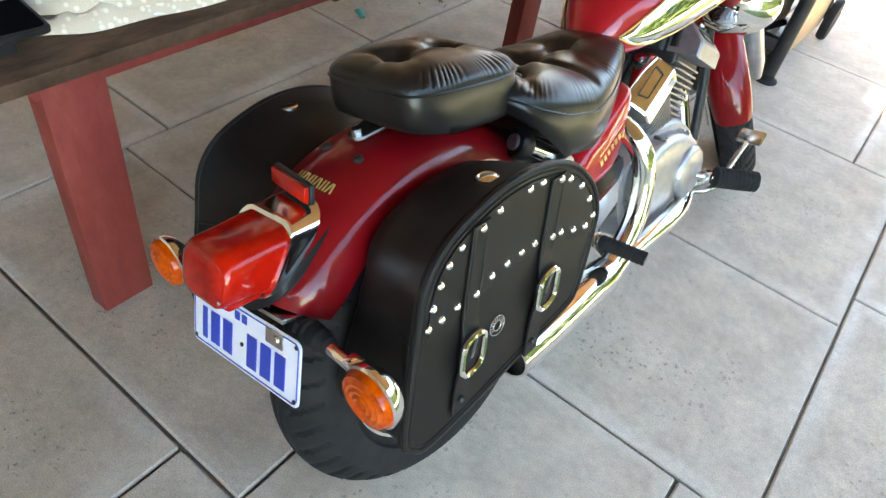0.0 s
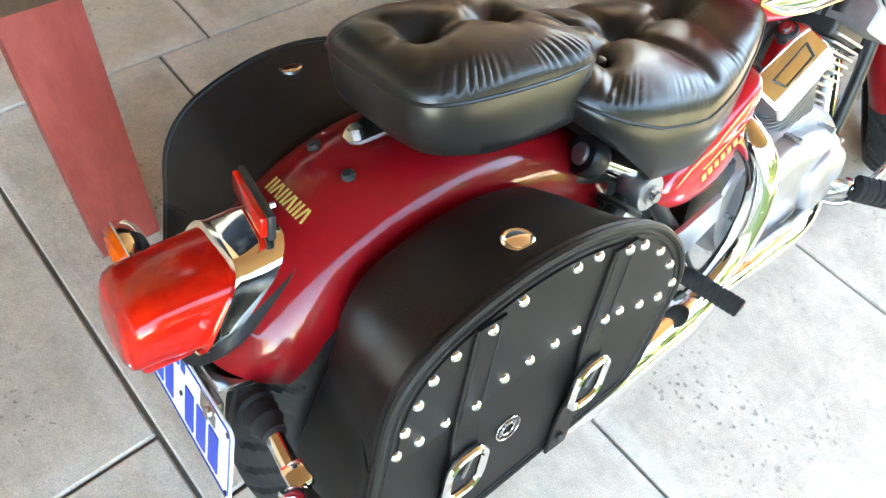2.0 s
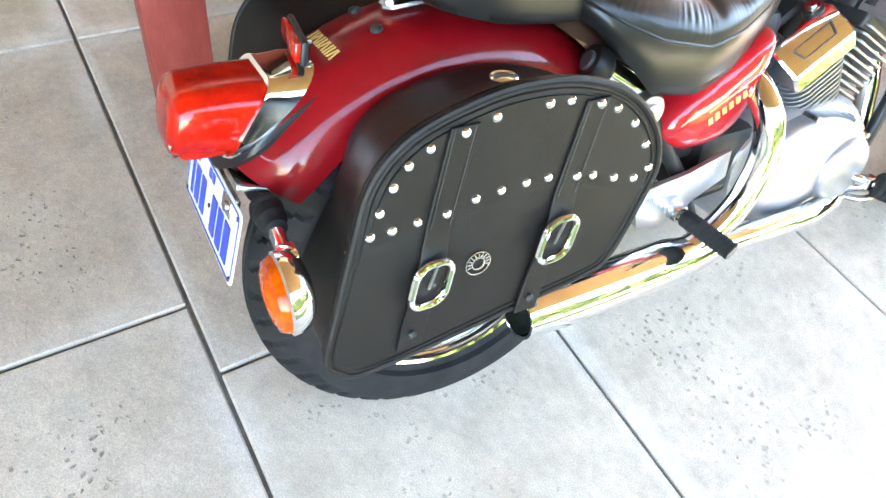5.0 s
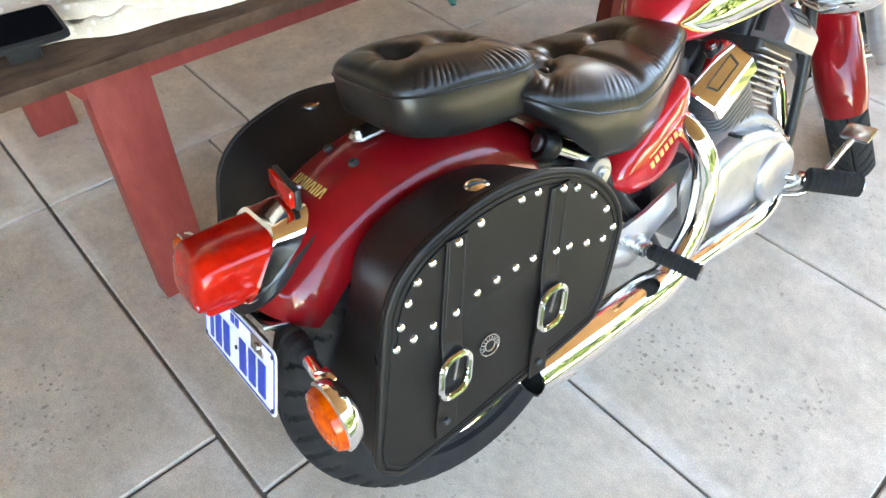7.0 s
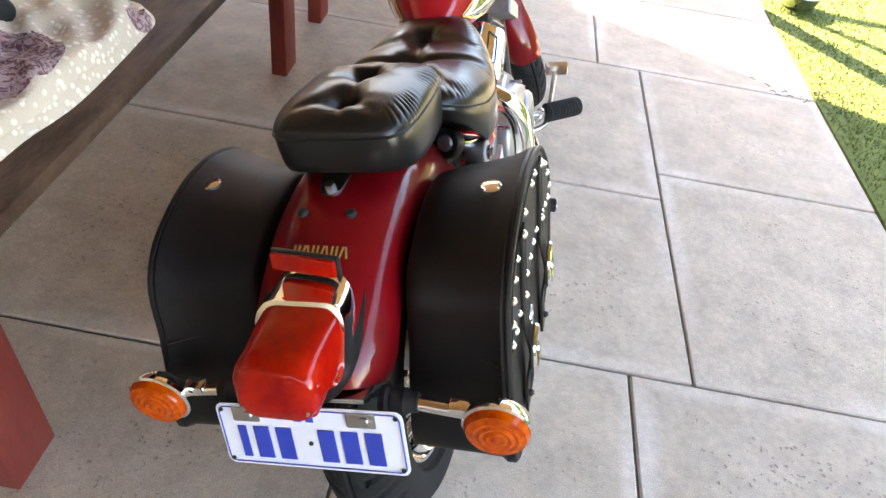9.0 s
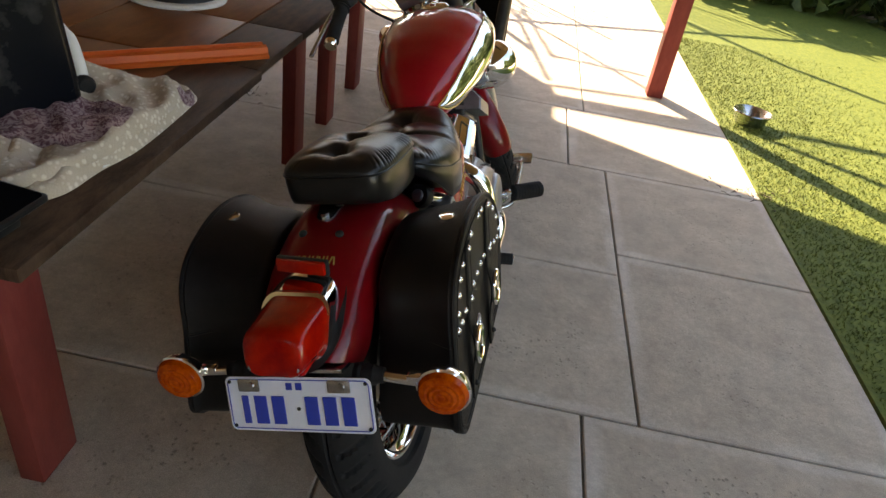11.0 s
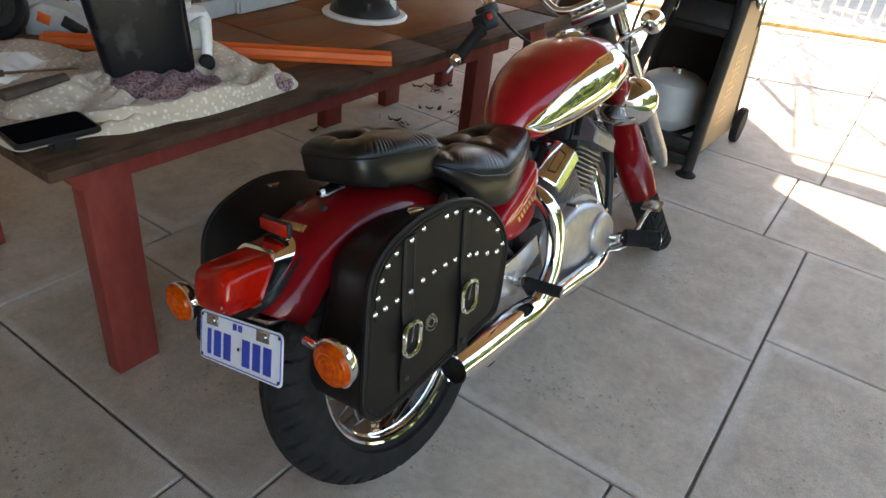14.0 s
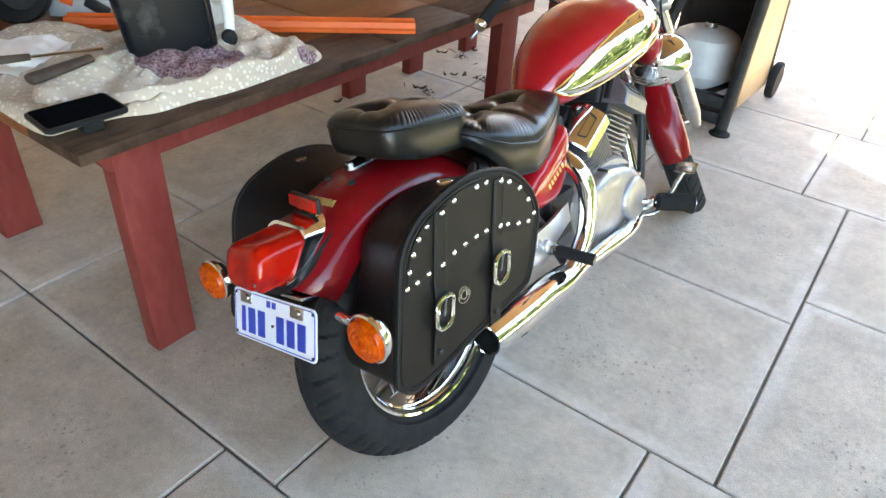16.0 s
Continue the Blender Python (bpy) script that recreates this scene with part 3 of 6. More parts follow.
def indicator(c, s, aft=-1, inner=0.085):
    """A round amber lamp: c the middle of the lens, s its side, on a stalk to the bike."""
    ax = Vector((0, aft, 0))
    bm = nb()
    o = c - ax * 0.012
    revolve(bm, [(-0.020, 0.0), (-0.0195, 0.012), (-0.016, 0.026), (-0.008, 0.037), (0.002, 0.0405), (0.008, 0.041), (0.010, 0.038), (0.004, 0.036)], o, ax, 32)
    lamp = part("indicator", bm, M_CHROME, bike, "round chrome indicator with amber lens")
    bm = nb()
    prof = [(0.004, 0.0375), (0.012, 0.0375)]
    for i in range(1, 10):
        r = 0.038 * (1 - i / 9.5)
        prof.append((0.012 + 0.011 * math.sqrt(1 - (r / 0.038) ** 2) + (0.0016 if i % 2 else 0), r))
    revolve(bm, prof, o, ax, 32)
    part("lens", bm, M_AMBER, lamp, "ribbed amber lens")
    bm = nb()
    cyl(bm, (s * (inner + 0.035), c.y + 0.028, c.z + 0.002), (c.x - s * 0.012, c.y + 0.02, c.z), 0.0085, seg=16)
    box(bm, (c.x - s * 0.045, c.y + 0.024, c.z + 0.008), (0.026, 0.02, 0.012), bev=0.003)
    part("stalk", bm, M_CHROME, lamp)
    bm = nb()
    revolve(bm, [(0, 0.017), (0.008, 0.0185), (0.012, 0.016), (0.018, 0.0175), (0.024, 0.015), (0.030, 0.0165), (0.036, 0.013), (0.045, 0.012), (0.046, 0)], (s * inner, c.y + 0.028, c.z + 0.003), (s, 0, 0), 20)
    part("rubber_boot", bm, M_RUBBER, lamp, "ribbed black rubber boot")


indicator(Vector((0.226, -0.196, 0.461)), 1)
indicator(Vector((-0.207, -0.196, 0.456)), -1)


# ---- saddlebags ----
FACE = [(-0.152, 0.338), (-0.163, 0.360), (-0.148, 0.42), (-0.128, 0.494), (-0.108, 0.560), (-0.074, 0.600), (-0.025, 0.622), (0.040, 0.635), (0.110, 0.630), (0.173, 0.605),
        (0.218, 0.557), (0.235, 0.506), (0.225, 0.466), (0.207, 0.42), (0.190, 0.388), (0.165, 0.372), (0.05, 0.350), (-0.065, 0.332), (-0.13, 0.326)]


def loop_pts(pts, n):
    k = len(pts)
    out = []
    for i in range(k):
        a, b, c, d = (Vector((*pts[(i + j) % k], 0)) for j in (-1, 0, 1, 2))
        for q in range(n):
            t = q / n
            v = 0.5 * ((2 * b) + (c - a) * t + (2 * a - 5 * b + 4 * c - d) * t * t + (3 * b - a - 3 * c + d) * t ** 3)
            out.append((v.x, v.y))
    return out


def shrink(pts, d, cy=0.04, cz=0.47):
    """Move an outline towards its middle by about d."""
    out = []
    for y, z in pts:
        v = Vector((y - cy, z - cz))
        out.append((y - v.x / v.length * d, z - v.y / v.length * d))
    return out


def saddlebag(s):
    thin, flare = (1.0, 0.02) if s > 0 else (0.945, 0.10)

    def toe(y):
        """The face stands out a little more towards the front."""
        return 0.035 * (y - 0.06) if s > 0 else 0.0

    outline = [(y, z - 0.004 * max(0, min(1, (z - 0.5) / 0.1))) for y, z in loop_pts(FACE, 4)]
    bm = nb()
    rings = []
    for x, d in ((0.100, 0.050), (0.102, 0.044), (0.108, 0.038), (0.14, 0.029), (0.18, 0.021), (0.205, 0.014), (0.222, 0.006), (0.230, 0.002), (0.237, 0.004), (0.239, 0.008)):
        ring = []
        for y, z in outline:
            # underside and front stay straight; the lid falls towards the wheel
            q = Vector((y - 0.04, z - 0.47)).normalized() * d * max(0.12, min(1, (z - 0.36) / 0.16))
            y, z = y - q.x, z - q.y
            ring.append(Vector((s * (thin * x + toe(y) * (x > 0.2) + flare * max(0, 0.5 - z)), y + (0.006 if z < 0.486 and y < -0.05 and x < 0.225 else 0), z)))
        rings.append(ring)
    skin(bm, rings)
    bag = part("saddlebag", bm, M_LEATHER, bike, "black leather saddlebag with nickel studs and two buckled straps")

    def fx(z, lift, y=0.06):
        return s * (thin * 0.239 + toe(y) + flare * max(0, 0.5 - z) + lift)
    # piping round the face
    bm = nb()
    sweep_closed(bm, [(fx(z, -0.001, y), y, z) for y, z in shrink(outline, 0.004)], 0.0042, 8)
    sweep_closed(bm, [(fx(z, 0.0, y), y, z) for y, z in shrink(outline, 0.013)], 0.0022, 6)
    part("piping", bm, M_LEATHER, bag, "rolled black leather piping")
    # the lid's front skirt: upper part of the face down to the stud line
    low = [(-0.118, 0.492), (-0.085, 0.494), (-0.031, 0.500), (0.03, 0.508), (0.084, 0.511), (0.116, 0.506), (0.169, 0.489), (0.219, 0.476)]
    top = [p for p in shrink(outline, 0.018) if p[1] > 0.485]
    top.sort(key=lambda p: p[0])
    bm = nb()
    k = 40
    rows = []
    lo = smooth_pts([(y, z, 0) for y, z in low], 5)
    for i in range(k + 1):
        y = -0.106 + (0.214 + 0.106) * i / k
        zt = np.interp(y, [p[0] for p in top], [p[1] for p in top])
        zl = np.interp(y, [p.x for p in lo], [p.y for p in lo])
        rows.append((y, zl, max(zt, zl + 0.002)))
    ring = [(y, a) for y, a, b in rows] + [(y, b) for y, a, b in rows[::-1]]
    skin(bm, [[Vector((fx(z, e, y), y, z)) for y, z in ring] for e in (-0.004, 0.0025)])
    part("flap", bm, M_LEATHER, bag, "stitched leather lid flap")
    # lid break: seam over the top at the back
    bm = nb()
    seam = []
    for x, d in ((0.108, 0.038), (0.14, 0.029), (0.18, 0.021), (0.205, 0.014), (0.222, 0.006), (0.232, 0.002)):
        back = [p for p in shrink(outline, d) if p[0] < -0.05]
        back.sort(key=lambda p: p[1])
        seam.append((s * (thin * x + toe(-0.1) * (x > 0.2)), float(np.interp(0.488, [p[1] for p in back], [p[0] for p in back])), 0.488))
    tube(bm, seam, 0.0024, 6)
    part("lid_seam", bm, M_LEATHER, bag)
    # studs
    studs = [(-0.107, 0.505), (-0.097, 0.529), (-0.083, 0.553), (-0.068, 0.572), (-0.047, 0.585), (-0.015, 0.596), (0.018, 0.603), (0.074, 0.606), (0.098, 0.605),
             (0.131, 0.597), (0.156, 0.586), (0.182, 0.565), (0.203, 0.536), (0.215, 0.505), (0.197, 0.496), (0.169, 0.503), (0.14, 0.513), (0.116, 0.520),
             (0.084, 0.524), (0.058, 0.524), (0.03, 0.522), (0.002, 0.519), (-0.031, 0.513), (-0.059, 0.509), (-0.085, 0.506)]
    for y, z in studs:
        bm = nb()
        revolve(bm, [(0, 0.0056), (0.0014, 0.0056), (0.0030, 0.0047), (0.0043, 0.0032), (0.0051, 0.0015), (0.0053, 0)], (fx(z, 0.0018 + (0.004 if min(abs(y - (c - 0.228 * (0.615 - z))) for c in (-0.011, 0.133)) < 0.014 else 0), y), y, z), (s, 0, 0), 12)
        part("stud", bm, M_CHROME, bag)
    # straps with buckles
    for y0, y1, yb, zb in ((-0.011, -0.071, -0.051, 0.440), (0.133, 0.073, 0.096, 0.452)):
        bm = nb()
        w = 0.0145
        rings = []
        for i in range(23):
            z = 0.602 - 0.250 * i / 22
            y = y0 + (y1 - y0) * (0.615 - z) / 0.263
            lift = 0.0060 + 0.008 * math.exp(-((z - zb) / 0.03) ** 2)
            rings.append([Vector((fx(z, e, y), y + q, z)) for q, e in ((-w, lift - 0.0035), (-w, lift - 0.0008), (-w + 0.001, lift), (w - 0.001, lift), (w, lift - 0.0008), (w, lift - 0.0035))])
        skin(bm, rings)
        st = part("strap", bm, M_LEATHER, bag, "black leather strap")
        bm = nb()
        for e in (-0.0105, 0.0105):
            tube(bm, [(fx(0.60, 0.006, y0), y0 + (y1 - y0) * 0.057 + e, 0.600), (fx(0.50, 0.0062, y0), y0 + (y1 - y0) * 0.437 + e, 0.500)], 0.0006, 5, 1)
        part("stitching", bm, M_DARK, st, "fine dark stitching")
        bm = nb()
        lean = math.atan2(y0 - y1, 0.263)
        ring = []
        for a, b in rounded_rect(0.0195, 0.0255, 0.0150, 7):
            ring.append(Vector((fx(zb, 0.0165, yb), yb + a + b * math.tan(lean), zb + b)))
        sweep_closed(bm, ring, 0.0040, 8)
        buckle = part("buckle", bm, M_CHROME, bag, "polished nickel buckle")
        bm = nb()
        cyl(bm, (fx(zb, 0.0150, yb), yb - 0.002, zb - 0.006), (fx(zb, 0.0195, yb), yb + 0.005, zb + 0.024), 0.0016, seg=8)
        part("prong", bm, M_SPOKE, buckle, "dull steel prong")
        bm = nb()
        revolve(bm, [(0, 0.005), (0.004, 0.005), (0.007, 0.002)], (fx(0.372, 0.006, y1), y1 + 0.002, 0.372), (s, 0, 0), 10)
        part("keeper", bm, M_DARK, bag)
    # round maker's badge drawn as a ring of bars
    bm = nb()
    sweep_closed(bm, [(fx(0.44, 0.002, 0.01), 0.010 + 0.0075 * math.cos(a), 0.437 + 0.0075 * math.sin(a)) for a in [2 * math.pi * i / 24 for i in range(24)]], 0.0012, 6)
    sweep_closed(bm, [(fx(0.44, 0.002, 0.01), 0.010 + 0.0145 * math.cos(a), 0.437 + 0.0145 * math.sin(a)) for a in [2 * math.pi * i / 32 for i in range(32)]], 0.0009, 6)
    for i in range(11):
        a = radians(-15 + 210 * i / 10)
        box(bm, (fx(0.44, 0.002, 0.01), 0.010 + 0.011 * math.cos(a), 0.437 + 0.011 * math.sin(a)), (0.002, 0.0018, 0.0045), rot=(math.degrees(a) + 90, 0, 0))
    part("badge", bm, M_STEEL, bag, "small round metal badge")
    # domed button on top of the lid
    bm = nb()
    nrm = Vector((s * 0.22, 0, 1)).normalized()
    revolve(bm, [(-0.004, 0.0145), (0.0015, 0.0145), (0.003, 0.0125), (0.002, 0.0105), (0.003, 0.0055), (0.0032, 0)], (s * 0.196, 0.051, 0.6165), (0, 0.02, 1), 28)
    part("lid_button", bm, M_CHROME, bag, "round nickel lid button")
    return bag


saddlebag(1)
saddlebag(-1)


# ---- seats ----
def cushion(name, label, half, bands, buttons, creases=(), n=24):
    """half: the right half of the plan outline, back to front; bands: rows of (y, underside z, piping z, crown)."""
    full = half + [(-x, y) for x, y in half[-2:0:-1]]
    o = loop_pts(full, n)
    ys = [q[0] for q in bands]
    cy = (half[0][1] + half[-1][1]) / 2

    def band(y):
        return [float(np.interp(y, ys, [q[k] for q in bands])) for k in (1, 2, 3)]

    def top(x, y, f, edge):
        zb, zp, cr = band(y)
        z = zp + cr * math.sqrt(max(0, 1 - f ** 3.2))
        for bx, by, depth, rad in buttons:
            d2 = ((x - bx) ** 2 + (y - by) ** 2) / rad ** 2
            z -= depth * math.exp(-d2 * 1.5)
            if d2 < 7:
                ang = math.atan2(y - by, x - bx)
                z -= 0.0040 * math.exp(-d2 * 0.45) * max(0, math.cos(5 * ang + 0.9)) ** 2 * min(1, d2 * 1.5)
        for x0, y0, x1, y1, depth, wide in creases:
            u = max(0, min(1, ((x - x0) * (x1 - x0) + (y - y0) * (y1 - y0)) / ((x1 - x0) ** 2 + (y1 - y0) ** 2)))
            d = math.hypot(x - x0 - u * (x1 - x0), y - y0 - u * (y1 - y0)) / wide
            z -= depth * math.exp(-d * d) * (1 - 0.6 * u)
        if 0.76 < f < 0.995:
            k = min(1, (f - 0.76) / 0.14) * min(1, (0.995 - f) / 0.02)
            w = 0.5 + 0.5 * math.sin(2 * math.pi * (edge * 0.95 + 0.30 * math.sin(edge * 0.9)))
            flank = max(0, min(1, (abs(x) - 0.045) / 0.03))
            z -= (0.0030 if half[-1][1] < 0.4 else 0.0014) * k * w ** 2.5 * (0.5 + 0.5 * math.sin(edge * 0.53 + 1)) * flank
        return z
    # running length round the outline, in centimetres, for the gathers
    run, acc = [], 0.0
    for i, (x, y) in enumerate(o):
        run.append(acc * 100)
        nx, ny = o[(i + 1) % len(o)]
        acc += math.hypot(nx - x, ny - y)
    rings = []
    for sc, h in ((0.90, 0.0), (0.965, 0.04), (0.99, 0.25), (1.0, 0.6), (1.0, 0.93), (0.992, 0.975), (0.996, 1.0)):
        ring = []
        for x, y in o:
            zb, zp, cr = band(y)
            ring.append(Vector((x * sc, cy + (y - cy) * sc, zb + (zp - zb) * h)))
        rings.append(ring)
    fs = [1.0, 0.99, 0.975, 0.955, 0.93, 0.90, 0.86, 0.82, 0.78, 0.73, 0.68, 0.62, 0.56, 0.50, 0.44, 0.38, 0.32, 0.26, 0.20, 0.14, 0.08, 0.03]
    for f in fs:
        rings.append([Vector((x * f, cy + (y - cy) * f, top(x * f, cy + (y - cy) * f, f, run[i]))) for i, (x, y) in enumerate(o)])
    bm = nb()
    skin(bm, rings)
    seat = part(name, bm, M_SEAT, bike, label, angle=65)
    seat.location.x = 0.010
    bm = nb()
    sweep_closed(bm, [Vector((x * 1.002, cy + (y - cy) * 1.002, band(y)[1] - 0.001)) for x, y in o], 0.0019, 6)
    part("piping", bm, M_SEAT, seat)
    for bx, by, depth, rad in buttons:
        zb, zp, cr = band(by)
        bm = nb()
        revolve(bm, [(-0.004, 0.008), (0.001, 0.008), (0.003, 0.005), (0.0035, 0)], (bx, by, zp + cr * 0.99 - depth), (0, 0, 1), 14)
        part("button", bm, M_SEAT, seat)
    return seat


cushion("pillion_seat", "tufted black vinyl pillion seat", [(0.0, 0.028), (0.048, 0.029), (0.076, 0.038), (0.090, 0.065), (0.095, 0.11), (0.095, 0.17), (0.091, 0.222), (0.075, 0.248), (0.045, 0.257), (0.0, 0.258)],
        [(0.01, 0.652, 0.702, 0.030), (0.10, 0.628, 0.691, 0.036), (0.18, 0.618, 0.681, 0.036), (0.26, 0.614, 0.675, 0.030)],
        [(0.0, 0.095, 0.026, 0.024), (0.0, 0.178, 0.026, 0.024)],
        [(0.0, 0.095, 0.0, 0.178, 0.006, 0.012), (0.0, 0.095, 0.05, 0.06, 0.004, 0.010), (0.0, 0.178, 0.055, 0.22, 0.004, 0.010), (0.0, 0.178, -0.05, 0.21, 0.004, 0.010), (0.0, 0.095, -0.05, 0.07, 0.004, 0.010)])
cushion("rider_seat", "tufted black vinyl rider seat with scooped middle", [(0.0, 0.200), (0.075, 0.205), (0.115, 0.228), (0.136, 0.285), (0.140, 0.36), (0.130, 0.43), (0.106, 0.50), (0.078, 0.56), (0.050, 0.602), (0.0, 0.615)],
        [(0.20, 0.622, 0.650, 0.044), (0.25, 0.578, 0.622, 0.054), (0.30, 0.526, 0.600, 0.062), (0.38, 0.512, 0.580, 0.060), (0.45, 0.524, 0.586, 0.050), (0.55, 0.555, 0.606, 0.038), (0.62, 0.570, 0.610, 0.028)],
        [(-0.048, 0.29, 0.020, 0.026), (0.048, 0.29, 0.020, 0.026), (0.0, 0.375, 0.028, 0.028), (0.0, 0.48, 0.022, 0.025)],
        [(0.0, 0.375, 0.048, 0.29, 0.012, 0.012), (0.0, 0.375, -0.048, 0.29, 0.012, 0.012), (0.0, 0.375, 0.0, 0.48, 0.010, 0.012), (0.048, 0.29, 0.105, 0.25, 0.009, 0.010), (-0.048, 0.29, -0.105, 0.25, 0.009, 0.010),
         (0.0, 0.375, 0.115, 0.40, 0.009, 0.010), (0.0, 0.375, -0.115, 0.40, 0.009, 0.010), (0.0, 0.48, 0.09, 0.46, 0.006, 0.009), (0.0, 0.48, -0.09, 0.46, 0.006, 0.009), (0.048, 0.29, 0.02, 0.225, 0.007, 0.010)])


# ---- tank, side covers, engine ----
def fuel_tank():
    secs = [(0.56, 0.03, 0.598, 0.632, 0.612), (0.6, 0.062, 0.58, 0.685, 0.626), (0.65, 0.092, 0.576, 0.728, 0.644), (0.72, 0.118, 0.585, 0.762, 0.666), (0.8, 0.136, 0.598, 0.785, 0.686),
            (0.87, 0.144, 0.61, 0.793, 0.697), (0.94, 0.138, 0.625, 0.787, 0.7), (1.0, 0.118, 0.642, 0.767, 0.698), (1.04, 0.088, 0.658, 0.74, 0.688), (1.062, 0.045, 0.672, 0.712, 0.68)]
    ys = [q[0] for q in secs]
    rings = []
    for i in range(41):
        y = ys[0] + (ys[-1] - ys[0]) * (0.5 - 0.5 * math.cos(math.pi * i / 40))
        hw, zb, zt, zm = (float(np.interp(y, ys, [q[k] for q in secs])) for k in (1, 2, 3, 4))
        ring = []
        for j in range(40):
            a = 2 * math.pi * j / 40
            c, s = math.cos(a), math.sin(a)
            x = hw * math.copysign(abs(c) ** 0.74, c)
            z = zm + (zt - zm) * max(0, s) ** 0.9 - (zm - zb) * max(0, -s) ** 0.7
            ring.append(Vector((x, y, z)))
        rings.append(ring)
    bm = nb()
    skin(bm, rings)
    tank = part("fuel_tank", bm, M_RED, bike, "glossy maroon teardrop fuel tank", angle=60)

    def surf(y, f):
        """A place on the right flank: f from -1 (low) to 1 (top)."""
        hw, zb, zt, zm = (float(np.interp(y, ys, [q[k] for q in secs])) for k in (1, 2, 3, 4))
        a = f * math.pi / 2
        c, s = math.cos(a), math.sin(a)
        z = zm + (zt - zm) * max(0, s) ** 0.9 - (zm - zb) * max(0, -s) ** 0.7
        return hw * abs(c) ** 0.74, z

    def level(y, z):
        """The f at which the flank has the height z."""
        zb, zt, zm = (float(np.interp(y, ys, [q[k] for q in secs])) for k in (2, 3, 4))
        s = min(1, (z - zm) / (zt - zm)) ** (1 / 0.9) if z > zm else -min(1, (zm - z) / (zm - zb)) ** (1 / 0.7)
        return math.asin(s) * 2 / math.pi
    stops = (0, 0.06, 0.1, 0.16, 0.3, 0.42, 0.55, 0.7, 0.75, 0.88, 0.92, 0.97, 1)
    high = (0.625, 0.6421, 0.6554, 0.6712, 0.7059, 0.7257, 0.744, 0.7539, 0.7546, 0.7459, 0.7416, 0.7308, 0.7224)
    deep = (0.623, 0.6064, 0.6044, 0.6021, 0.6089, 0.6155, 0.6305, 0.6481, 0.6558, 0.6823, 0.6966, 0.7098, 0.7214)
    for s in (1, -1):
        # chrome flank panel, pointed at the back
        top, low = [], []
        for i in range(25):
            f = i / 24
            y = 0.592 + (1.015 - 0.592) * f
            top.append((y, level(y, float(np.interp(f, stops, high)))))
            low.append((y, level(y, float(np.interp(f, stops, deep)))))
        bm = nb()
        rows = []
        for (y, a), (_, b) in zip(top, low):
            row = []
            for j in range(11):
                ff = b + (a - b) * j / 10
                x, z = surf(y, ff)
                lift = 0.003 + 0.007 * math.sin(math.pi * j / 10)
                row.append(Vector((s * (x + lift), y, z)))
            rows.append(row)
        skin(bm, rows, closed=False)
        part("chrome_panel", bm, M_CHROME, tank, "chrome tank side panel")
        for edge in (top, low):
            bm = nb()
            pts = []
            for y, a in edge:
                x, z = surf(y, a)
                pts.append((s * (x + 0.0035), y, z))
            tube(bm, pts, 0.0018, 6, 1)
            part("pinstripe", bm, M_GOLD, tank, "gold pinstripe")
        bm = nb()
        for k in range(4):
            x, z = surf(0.93 + 0.012 * k, 0.40)
            box(bm, (s * (x + 0.007), 0.93 + 0.012 * k, z), (0.003, 0.008, 0.024), rot=(20, s * -30, 0), bev=0.001)
        part("tank_badge", bm, M_STEEL, tank, "small silver tank badge")
    bm = nb()
    revolve(bm, [(0, 0.036), (0.010, 0.036), (0.014, 0.032), (0.018, 0.026), (0.019, 0)], (0.0, 0.905, 0.782), (0, -0.02, 1), 32)
    box(bm, (0.0, 0.900, 0.803), (0.018, 0.05, 0.008), bev=0.003)
    part("fuel_cap", bm, M_CHROME, tank, "chrome fuel cap")


fuel_tank()


def side_cover(s):
    out = [(0.375, 0.445), (0.395, 0.418), (0.43, 0.402), (0.49, 0.404), (0.532, 0.436), (0.552, 0.50), (0.556, 0.555), (0.535, 0.562), (0.50, 0.545), (0.45, 0.515), (0.40, 0.485)]
    o = loop_pts(out, 4)
    bm = nb()
    rings = []
    for x, d in ((0.075, 0.0), (0.098, 0.0), (0.112, 0.006), (0.120, 0.018), (0.123, 0.034)):
        rings.append([Vector((s * x, y, z)) for y, z in shrink(o, d, 0.47, 0.48)])
    skin(bm, rings)
    c = part("side_cover", bm, M_RED, bike, "glossy maroon side cover", angle=60)
    for i in range(6):
        bm = nb()
        box(bm, (s * 0.1235, 0.452 + 0.011 * i, 0.452 + 0.006 * i), (0.0015, 0.007, 0.012), rot=(26, 0, 0))
        part("lettering_bar", bm, M_GOLD, c, "gold lettering bar")
    bm = nb()
    tube(bm, [(s * 0.1235, 0.445, 0.467), (s * 0.1235, 0.48, 0.485), (s * 0.122, 0.52, 0.505)], 0.0014, 6)
    part("decal_line", bm, M_GOLD, c)


side_cover(1)
side_cover(-1)


